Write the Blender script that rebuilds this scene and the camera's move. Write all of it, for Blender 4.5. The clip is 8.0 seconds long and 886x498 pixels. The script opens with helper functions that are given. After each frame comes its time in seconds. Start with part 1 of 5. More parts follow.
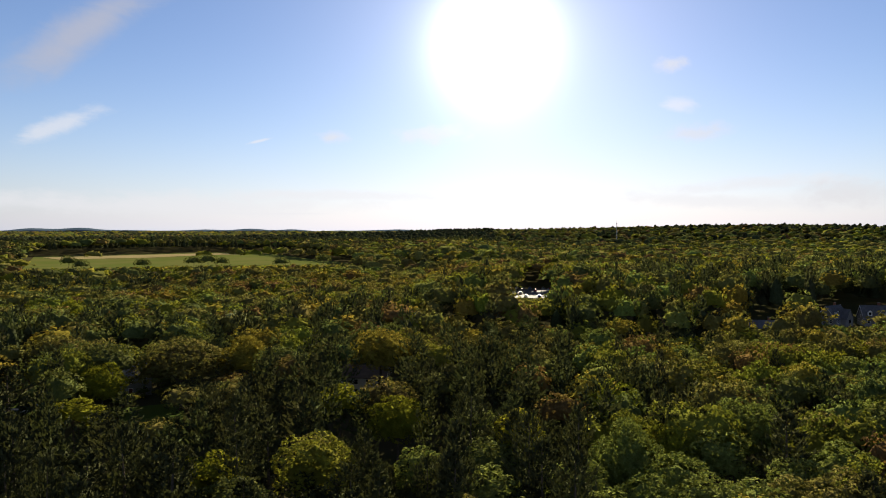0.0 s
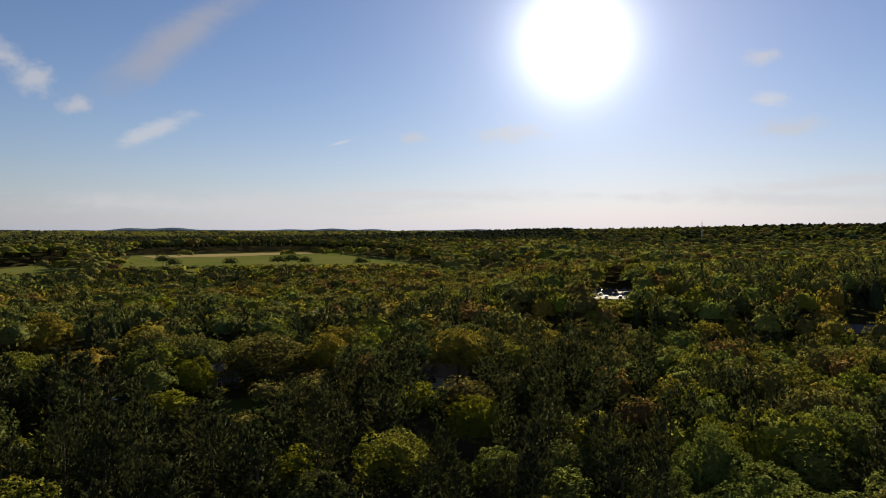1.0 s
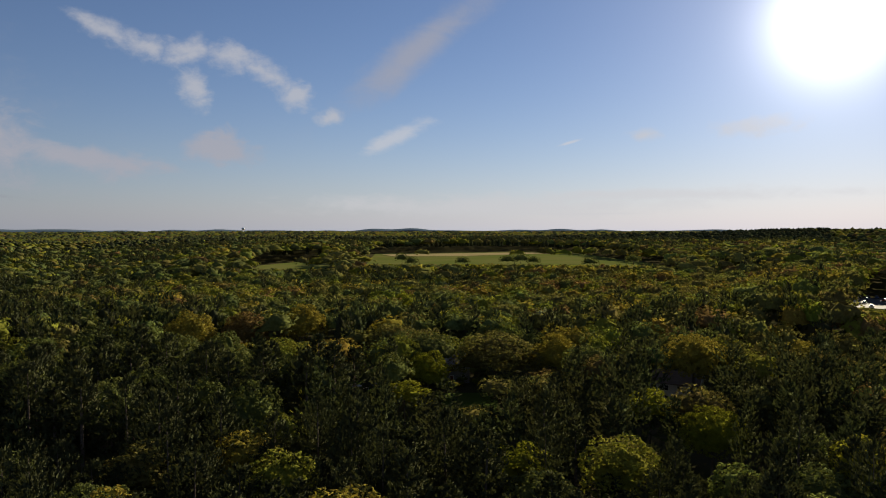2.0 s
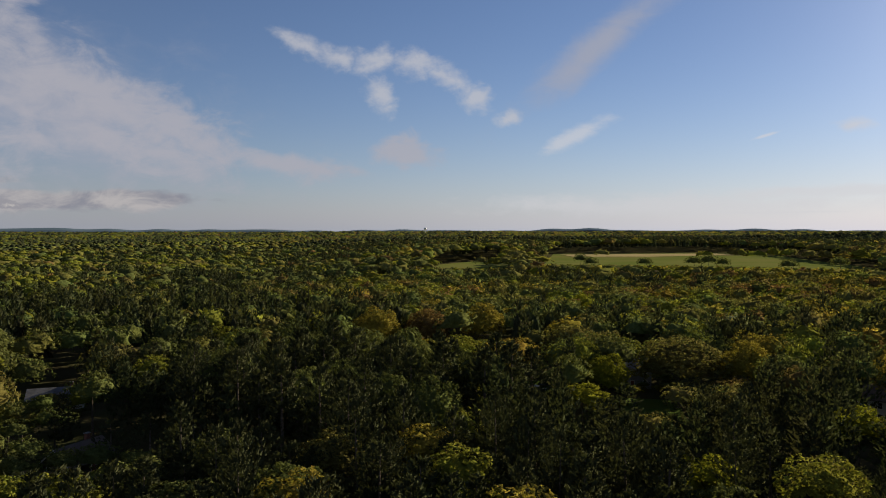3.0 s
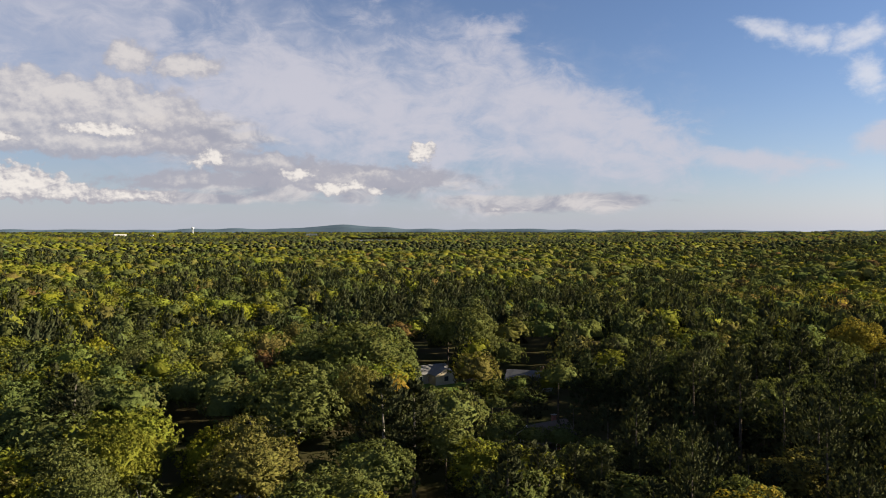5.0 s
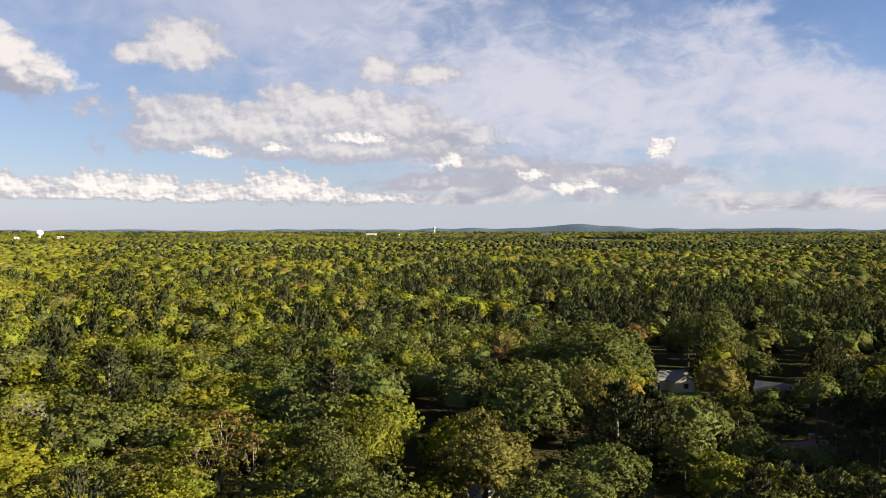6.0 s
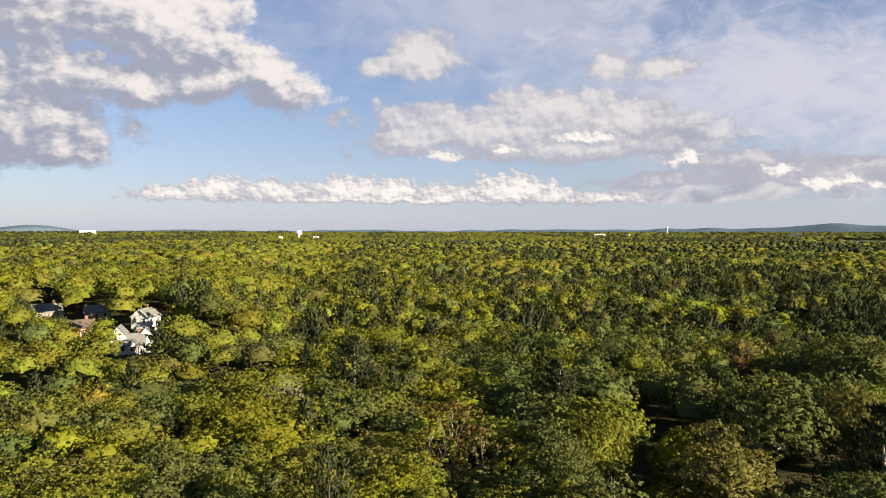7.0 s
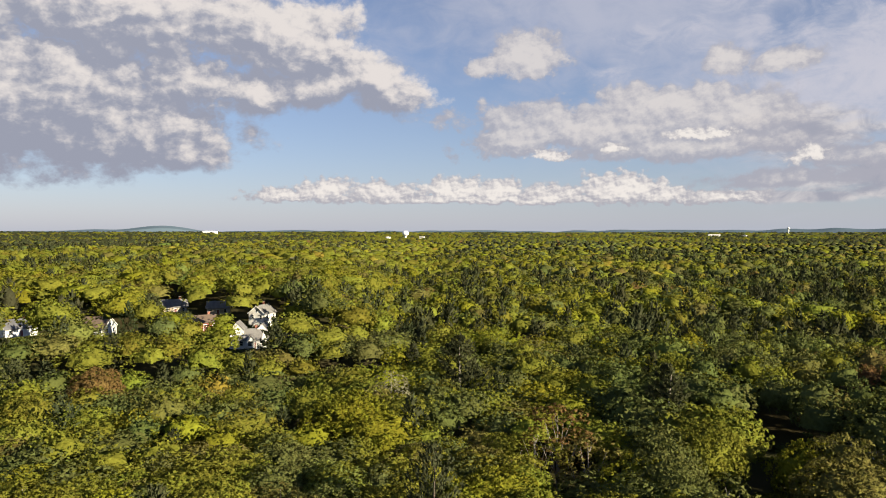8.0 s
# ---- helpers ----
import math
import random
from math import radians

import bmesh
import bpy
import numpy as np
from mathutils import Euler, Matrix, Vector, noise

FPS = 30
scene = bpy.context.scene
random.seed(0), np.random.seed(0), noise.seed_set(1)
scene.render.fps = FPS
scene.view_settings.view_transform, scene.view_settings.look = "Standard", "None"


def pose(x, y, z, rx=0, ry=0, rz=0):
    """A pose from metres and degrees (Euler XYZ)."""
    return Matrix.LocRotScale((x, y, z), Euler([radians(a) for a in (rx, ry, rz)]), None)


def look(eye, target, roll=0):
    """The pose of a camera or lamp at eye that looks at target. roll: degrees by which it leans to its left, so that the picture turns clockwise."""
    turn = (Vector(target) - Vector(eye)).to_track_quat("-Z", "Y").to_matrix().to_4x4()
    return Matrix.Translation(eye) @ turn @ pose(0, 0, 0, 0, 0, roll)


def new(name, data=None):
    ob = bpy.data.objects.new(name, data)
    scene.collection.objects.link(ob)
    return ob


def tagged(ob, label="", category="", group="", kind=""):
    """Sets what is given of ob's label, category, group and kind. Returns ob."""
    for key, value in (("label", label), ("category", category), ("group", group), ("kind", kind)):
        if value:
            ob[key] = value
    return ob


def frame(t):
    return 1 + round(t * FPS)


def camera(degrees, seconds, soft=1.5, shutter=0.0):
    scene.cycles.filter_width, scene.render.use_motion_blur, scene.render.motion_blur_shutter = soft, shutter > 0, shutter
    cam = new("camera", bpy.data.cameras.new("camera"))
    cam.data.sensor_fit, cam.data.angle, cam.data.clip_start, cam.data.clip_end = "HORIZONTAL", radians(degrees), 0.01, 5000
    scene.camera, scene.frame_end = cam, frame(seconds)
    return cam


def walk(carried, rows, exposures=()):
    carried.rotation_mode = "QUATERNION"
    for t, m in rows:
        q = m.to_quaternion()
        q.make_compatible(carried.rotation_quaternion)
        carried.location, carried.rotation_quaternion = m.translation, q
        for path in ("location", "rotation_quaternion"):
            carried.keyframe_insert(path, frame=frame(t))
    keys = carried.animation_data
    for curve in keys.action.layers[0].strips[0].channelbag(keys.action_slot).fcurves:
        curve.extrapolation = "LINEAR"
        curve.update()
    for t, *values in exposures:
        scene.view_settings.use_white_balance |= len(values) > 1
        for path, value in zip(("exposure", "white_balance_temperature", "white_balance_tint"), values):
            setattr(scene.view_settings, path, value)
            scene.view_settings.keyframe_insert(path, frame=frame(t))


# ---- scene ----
# ---------------------------------------------------------------- camera
cam = camera(63.0, 8.0, soft=1.0)
EYE = (0.0, 0.0, 46.0)
# seconds, heading (degrees to the left of the first view), tilt
WAY = [(0.0, 0.0, -1.38), (0.5, 1.52, -1.4), (1.0, 6.2, -1.4), (1.5, 15.3, -1.42), (1.7, 19.2, -1.4),
       (2.8, 35.0, -1.37), (3.0, 38.2, -1.38), (3.5, 48.72, -1.37), (4.0, 56.48, -1.4), (4.5, 64.3, -1.39),
       (4.7, 67.8, -1.37), (5.8, 88.2, -1.37), (6.0, 91.72, -1.39), (6.5, 100.65, -1.41), (7.0, 109.62, -1.37),
       (7.5, 117.15, -1.34), (8.0, 117.94, -1.34)]
walk(cam, [(t, pose(*EYE, 90 + tilt, 0, yaw)) for t, yaw, tilt in WAY],
     exposures=[(0.0, 1.4), (0.5, 1.2), (1.5, 0.9), (3.0, 0.96), (3.5, 1.02), (4.5, 1.32), (6.0, 1.76), (6.5, 1.78), (8.0, 1.52)])

# ---------------------------------------------------------------- sun and sky
SUN_AZ, SUN_EL = 9.0, 19.0         # degrees to the right of the first view, and above the horizon
_a, _e = radians(SUN_AZ), radians(SUN_EL)
SUN_DIR = Vector((math.sin(_a) * math.cos(_e), math.cos(_a) * math.cos(_e), math.sin(_e)))
sun = new("sun", bpy.data.lights.new("sun", "SUN"))
sun.data.energy, sun.data.angle, sun.data.color = 4.7, radians(0.53), (1.0, 0.87, 0.63)
sun.matrix_world = look(SUN_DIR * 900, (0, 0, 0))
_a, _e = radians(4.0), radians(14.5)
GLARE_DIR = (math.sin(_a) * math.cos(_e), math.cos(_a) * math.cos(_e), math.sin(_e))     # centre of the sun's glare painted into the sky; the sun lamp points from elsewhere

world = bpy.data.worlds.new("sky")
scene.world = world
world.use_nodes = True
WT = world.node_tree
WT.nodes.clear()


def link_in(tree, socket, value):
    if isinstance(value, bpy.types.NodeSocket):
        tree.links.new(value, socket)
    else:
        socket.default_value = value


def math_node(tree, op, a, b=0.0, c=0.0, clamp=False):
    n = tree.nodes.new("ShaderNodeMath")
    n.operation, n.use_clamp = op, clamp
    for i, v in enumerate((a, b, c)):
        link_in(tree, n.inputs[i], v)
    return n.outputs[0]


def vec_node(tree, op, a, b=(0, 0, 0), scale=1.0):
    n = tree.nodes.new("ShaderNodeVectorMath")
    n.operation = op
    link_in(tree, n.inputs[0], a)
    link_in(tree, n.inputs[1], b)
    if op == "SCALE":
        link_in(tree, n.inputs[3], scale)
    return n.outputs["Value"] if op in ("LENGTH", "DOT_PRODUCT", "DISTANCE") else n.outputs[0]


def noise_node(tree, vector, scale, detail=4.0, rough=0.55, warp=0.0):
    n = tree.nodes.new("ShaderNodeTexNoise")
    link_in(tree, n.inputs["Vector"], vector)
    for k, v in (("Scale", scale), ("Detail", detail), ("Roughness", rough), ("Distortion", warp)):
        n.inputs[k].default_value = v
    return n.outputs


def ramp_node(tree, value, lo, hi, out_lo=0.0, out_hi=1.0, smooth=True):
    n = tree.nodes.new("ShaderNodeMapRange")
    n.interpolation_type = "SMOOTHSTEP" if smooth else "LINEAR"
    for i, v in enumerate((value, lo, hi, out_lo, out_hi)):
        link_in(tree, n.inputs[i], v)
    return n.outputs[0]


def mix_node(tree, fac, a, b, blend="MIX"):
    n = tree.nodes.new("ShaderNodeMix")
    n.data_type, n.blend_type = "RGBA", blend
    link_in(tree, n.inputs[0], fac)
    link_in(tree, n.inputs[6], a)
    link_in(tree, n.inputs[7], b)
    return n.outputs[2]


# Clouds: each is an ellipse on the sky (degrees right of the first view, degrees up, half width, half height, lean),
# frayed by noise. Heaps are fair-weather cumulus, layers are grey sheets, wisps are high ice cloud.
HEAPS_A = [(-141, 15.6, 11.0, 3.4, 0), (-130.0, 14.6, 6.4, 2.8, -6), (-123.6, 12.0, 4.4, 1.9, -18), (-147.5, 9.6, 9.5, 4.4, 0), (-140.4, 7.2, 6.2, 2.7, 0),
           (-136.6, 5.7, 2.6, 1.2, 0), (-131.9, 10.5, 2.9, 1.6, 0), (-137.2, 11.0, 3.0, 1.6, 0), (-153, 7.5, 6.0, 4.0, 0), (-127.6, 11.0, 3.4, 1.3, 20)]
HEAPS_B = [(-130.2, 2.8, 2.8, 0.7, 0), (-126.9, 3.1, 2.4, 1.0, 0), (-122.6, 3.0, 2.4, 0.9, 0), (-117.2, 3.1, 2.8, 1.15, 0), (-113.4, 3.1, 2.2, 1.0, 0), (-109.4, 2.8, 2.6, 0.8, 0),
           (-104.2, 3.1, 3.0, 1.4, 0), (-100.6, 2.7, 2.4, 0.7, 0), (-114.8, 2.5, 13.5, 0.42, 0), (-96.6, 2.5, 3.2, 0.55, 0), (-91.0, 5.3, 1.2, 0.7, 0), (-109.8, 5.9, 1.5, 0.6, 0),
           (-104.7, 6.4, 1.0, 0.42, 0), (-98.6, 7.2, 2.2, 0.5, 0), (-75.0, 6.2, 0.85, 0.95, 0), (-81.9, 3.3, 1.2, 0.55, 0), (-80.3, 3.5, 0.8, 0.5, 0), (-84.6, 4.4, 1.1, 0.5, 0), (-78.6, 3.1, 0.6, 0.35, 0),
           (-69.2, 1.7, 1.0, 0.35, 0)]
HEAPS_C = [(-33.0, 8.8, 1.1, 0.6, 0), (-8.5, 7.3, 1.2, 0.5, 0), (-0.7, 7.6, 3.0, 0.75, 0),
           (17.4, 12.4, 1.2, 0.6, 0), (19.3, 7.3, 2.2, 0.85, 0), (29.3, 2.7, 3.0, 1.0, 0),
           (-48.6, 14.1, 2.8, 0.8, -20), (-46.2, 13.2, 1.4, 0.8, 0), (-43.4, 13.2, 2.0, 1.0, 10), (-40.6, 13.0, 2.2, 1.1, -5), (-37.8, 12.0, 2.4, 1.0, -28), (-35.5, 10.5, 1.2, 1.1, -40), (-43.0, 10.4, 1.2, 1.4, 20)]
HEAPS_D = [(-106.0, 8.0, 9.4, 1.7, -3), (-101.0, 9.4, 6.2, 1.7, -4), (-112.0, 7.3, 4.4, 1.3, 6), (-95.5, 8.6, 4.6, 1.7, 0), (-99.0, 6.4, 8.0, 1.0, 0), (-111.2, 13.4, 3.0, 1.6, 0), (-114.6, 12.6, 1.2, 0.9, 0),
           (-96.8, 12.3, 1.3, 1.1, 0), (-92.6, 12.0, 2.6, 0.8, 0), (-80.8, 4.2, 7.0, 1.0, 0), (-93.0, 3.8, 5.0, 0.7, 0), (-87.0, 5.2, 4.0, 0.8, 0)]
LAYERS = [(-82.8, 3.9, 12.0, 1.5, 0), (-93.0, 2.6, 7.0, 0.5, 0), (-91.9, 7.0, 5.4, 1.8, 0), (-66.0, 2.2, 10.0, 0.8, 0)]
VEILS = [(-86, 10.0, 30.0, 8.0, -4), (-68, 9.5, 17.0, 5.0, -26), (-104, 16.0, 20.0, 7.0, 0), (-26, 14.3, 9.0, 1.7, 36)]
WISPS_A = [(-81.0, 9.6, 18.0, 5.6, -12), (-64.4, 9.6, 13.0, 3.6, -28), (-59.2, 5.8, 6.5, 1.3, -10), (-50.2, 5.0, 5.2, 1.1, -5), (-40.6, 5.8, 2.6, 1.3, 0)]
WISPS_B = [(-14.3, 6.9, 1.0, 0.12, 15), (18.1, 9.4, 1.4, 0.55, -10), (23.5, 3.6, 8.5, 0.55, 3), (-27.6, 7.4, 3.4, 0.7, 24),
           (19.7, 2.3, 13.0, 0.75, -2), (-20.4, 2.0, 16.0, 0.9, 0), (-8.0, 2.8, 14.0, 0.6, 0), (-14.4, 1.4, 6.6, 0.13, 0)]
geo = WT.nodes.new("ShaderNodeTexCoord").outputs["Generated"]
sep = WT.nodes.new("ShaderNodeSeparateXYZ")
WT.links.new(geo, sep.inputs[0])
az_deg = math_node(WT, "MULTIPLY", math_node(WT, "ARCTAN2", sep.outputs[0], sep.outputs[1]), 57.29578)
el_deg = math_node(WT, "MULTIPLY", math_node(WT, "ARCSINE", sep.outputs[2]), 57.29578)
comb = WT.nodes.new("ShaderNodeCombineXYZ")
WT.links.new(az_deg, comb.inputs[0])
WT.links.new(el_deg, comb.inputs[1])
SKY_UV = comb.outputs[0]


def sky_fray(uv, scale, amount, detail=6.0, stretch=(1, 1, 1)):
    fray = noise_node(WT, vec_node(WT, "MULTIPLY", uv, stretch), scale, detail, 0.6)[1]
    return vec_node(WT, "SCALE", vec_node(WT, "SUBTRACT", fray, (0.5, 0.5, 0.5)), scale=amount)


def sky_density(clouds, fray, base=1.0, shift=(0, 0)):
    """1 at the heart of a cloud, 0 at its outline, below 0 outside."""
    total = -9.0
    for az, el, w, h, lean in clouds:
        # the third coordinate carries the densest cloud so far from one ellipse to the next
        carry = WT.nodes.new("ShaderNodeCombineXYZ")
        for i, v in enumerate((az_deg, el_deg, total)):
            link_in(WT, carry.inputs[i], v)
        n = WT.nodes.new("ShaderNodeMapping")
        n.vector_type = "TEXTURE"
        WT.links.new(carry.outputs[0], n.inputs[0])
        n.inputs[1].default_value, n.inputs[2].default_value, n.inputs[3].default_value = (az - shift[0], el - shift[1], 0), (0, 0, radians(lean)), (w, h, 1)
        split = WT.nodes.new("ShaderNodeSeparateXYZ")
        WT.links.new(n.outputs[0], split.inputs[0])
        flat = vec_node(WT, "MULTIPLY", vec_node(WT, "ADD", n.outputs[0], fray), (1, 1, 0))
        if base > 1:
            # a flat base: the lower half thins out sooner
            part_flat = WT.nodes.new("ShaderNodeSeparateXYZ")
            WT.links.new(flat, part_flat.inputs[0])
            again = WT.nodes.new("ShaderNodeCombineXYZ")
            WT.links.new(part_flat.outputs[0], again.inputs[0])
            WT.links.new(math_node(WT, "MAXIMUM", part_flat.outputs[1], math_node(WT, "MULTIPLY", part_flat.outputs[1], -base)), again.inputs[1])
            flat = again.outputs[0]
        total = math_node(WT, "MAXIMUM", split.outputs[2], math_node(WT, "SUBTRACT", 1.0, vec_node(WT, "LENGTH", flat)))
    return total


def billow(uv, scale):
    """Rounded cauliflower swellings: small at their middles."""
    n = WT.nodes.new("ShaderNodeTexVoronoi")
    n.voronoi_dimensions, n.feature = "2D", "SMOOTH_F1"
    link_in(WT, n.inputs["Vector"], uv)
    for k, v in (("Scale", scale), ("Detail", 3.0), ("Roughness", 0.55), ("Lacunarity", 2.3), ("Smoothness", 0.35)):
        n.inputs[k].default_value = v
    return n.outputs["Distance"]


def heap_pair(clouds, scale, lift, fray, base, rough, middle, gain):
    """How much a heap hides of the sky, and how brightly its swellings are lit from above and from the sun's side."""
    torn = sky_fray(SKY_UV, scale, fray)
    tall = vec_node(WT, "MULTIPLY", vec_node(WT, "ADD", SKY_UV, vec_node(WT, "SCALE", torn, scale=0.5 * lift)), (0.75, 1.1, 1))
    here = sky_density(clouds, torn, base)
    above = sky_density(clouds, torn, base, (lift * 0.6, lift)) if lift > 1 else 0.1
    swell = billow(tall, scale * 2.0)
    cover = ramp_node(WT, math_node(WT, "SUBTRACT", here, math_node(WT, "MULTIPLY", math_node(WT, "SUBTRACT", swell, 0.5), 0.4)), -0.5, -0.02)
    bulge = math_node(WT, "SUBTRACT", billow(vec_node(WT, "ADD", tall, (0.3 * lift, 0.4 * lift, 0)), scale * 2.0), swell)
    lit = math_node(WT, "ADD", math_node(WT, "MULTIPLY", math_node(WT, "SUBTRACT", here, above), 0.9), math_node(WT, "MULTIPLY", bulge, rough))
    lit = ramp_node(WT, math_node(WT, "ADD", lit, math_node(WT, "MINIMUM", math_node(WT, "MULTIPLY", math_node(WT, "SUBTRACT", el_deg, middle), gain), 0.3)), -0.25, 0.95)
    return cover, lit


nish = WT.nodes.new("ShaderNodeTexSky")
nish.sky_type, nish.sun_disc = "NISHITA", False
nish.sun_elevation, nish.sun_rotation = radians(SUN_EL), radians(SUN_AZ)
nish.air_density, nish.dust_density, nish.ozone_density, nish.altitude = 1.0, 0.08, 6.0, 100
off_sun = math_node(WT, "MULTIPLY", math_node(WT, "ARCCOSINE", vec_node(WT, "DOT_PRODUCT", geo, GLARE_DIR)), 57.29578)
# pale haze low over the horizon, whiter towards the sun
haze = math_node(WT, "MULTIPLY", math_node(WT, "POWER", 2.718, math_node(WT, "DIVIDE", math_node(WT, "ABSOLUTE", el_deg), -3.6)), 0.85)
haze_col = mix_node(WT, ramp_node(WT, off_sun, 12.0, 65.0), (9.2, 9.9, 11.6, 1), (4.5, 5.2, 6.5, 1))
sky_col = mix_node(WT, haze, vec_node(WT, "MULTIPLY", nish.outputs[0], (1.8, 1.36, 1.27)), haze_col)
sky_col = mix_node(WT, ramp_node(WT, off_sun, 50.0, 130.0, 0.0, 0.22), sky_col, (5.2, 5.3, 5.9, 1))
fleece = noise_node(WT, vec_node(WT, "MULTIPLY", SKY_UV, (0.55, 1.0, 1)), 0.55, 7.0, 0.62, 0.6)[0]
veil = ramp_node(WT, math_node(WT, "ADD", sky_density(VEILS, sky_fray(SKY_UV, 0.12, 1.2, 5.0)), math_node(WT, "MULTIPLY", fleece, 1.0)), 0.3, 1.5)
sky_col = mix_node(WT, math_node(WT, "MULTIPLY", veil, 0.75), sky_col, (5.9, 6.0, 7.0, 1))
LONG_FRAY = sky_fray(SKY_UV, 0.4, 2.2, 7.0, (0.55, 1.5, 1))
TORN_FRAY = sky_fray(SKY_UV, 0.8, 1.9, 7.0, (0.8, 1.1, 1))
wisp_a = ramp_node(WT, math_node(WT, "ADD", sky_density(WISPS_A, sky_fray(SKY_UV, 0.2, 2.6, 7.0, (0.8, 1.1, 1))), math_node(WT, "MULTIPLY", fleece, 1.9)), 0.75, 1.75)
wisp_b = ramp_node(WT, math_node(WT, "ADD", sky_density(WISPS_B, LONG_FRAY), math_node(WT, "MULTIPLY", fleece, 1.3)), 0.45, 1.5)
sky_col = mix_node(WT, math_node(WT, "MULTIPLY", wisp_a, 0.8), sky_col, (6.6, 6.5, 7.3, 1))
sky_col = mix_node(WT, math_node(WT, "MULTIPLY", wisp_b, 0.6), sky_col, (9.9, 9.8, 10.2, 1))
lay_d = sky_density(LAYERS, LONG_FRAY)
lay_col = mix_node(WT, ramp_node(WT, fleece, 0.36, 0.66), (4.0, 4.05, 4.8, 1), (7.4, 7.0, 7.0, 1))
sky_col = mix_node(WT, math_node(WT, "MULTIPLY", ramp_node(WT, lay_d, -0.2, 0.45), 0.92), sky_col, lay_col)
for clouds, scale, lift, fray, base, shape, dark, bright, most in ((HEAPS_D, 0.36, 0.8, 2.3, 1.2, (0.6, 7.6, 0.1), (4.5, 4.5, 5.2, 1), (7.9, 7.4, 7.2, 1), 0.9),
                                                            (HEAPS_A, 0.24, 1.5, 1.8, 1.0, (0.85, 9.0, 0.03), (3.6, 3.8, 4.7, 1), (8.6, 8.0, 7.7, 1), 1.0),
                                                            (HEAPS_B, 0.75, 0.42, 2.3, 1.7, (0.7, 2.6, 0.36), (4.9, 4.8, 5.3, 1), (9.6, 9.0, 8.5, 1), 1.0)):
    cover, lit = heap_pair(clouds, scale, lift, fray, base, *shape)
    sky_col = mix_node(WT, math_node(WT, "MULTIPLY", cover, most), sky_col, mix_node(WT, lit, dark, bright))
cover = ramp_node(WT, math_node(WT, "ADD", sky_density(HEAPS_C, TORN_FRAY), math_node(WT, "MULTIPLY", fleece, 1.6)), 0.45, 1.75)
sky_col = mix_node(WT, math_node(WT, "MULTIPLY", cover, 0.66), sky_col, (9.0, 8.8, 9.1, 1))
# the sun's blown-out glare, added to the sky colour as a core and a halo
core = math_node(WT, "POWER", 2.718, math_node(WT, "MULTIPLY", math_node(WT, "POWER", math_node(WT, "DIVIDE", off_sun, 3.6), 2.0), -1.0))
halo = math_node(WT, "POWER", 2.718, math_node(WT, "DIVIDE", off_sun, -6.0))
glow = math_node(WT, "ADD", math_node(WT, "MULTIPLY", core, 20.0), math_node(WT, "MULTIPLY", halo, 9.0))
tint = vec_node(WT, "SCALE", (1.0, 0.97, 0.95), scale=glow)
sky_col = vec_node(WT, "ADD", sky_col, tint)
bg = WT.nodes.new("ShaderNodeBackground")
WT.links.new(sky_col, bg.inputs[0])
bg.inputs[1].default_value = 0.032
WT.links.new(bg.outputs[0], WT.nodes.new("ShaderNodeOutputWorld").inputs[0])

# ---------------------------------------------------------------- materials
def material(name):
    m = bpy.data.materials.new(name)
    m.use_nodes = True
    t = m.node_tree
    return m, t, t.nodes["Principled BSDF"]


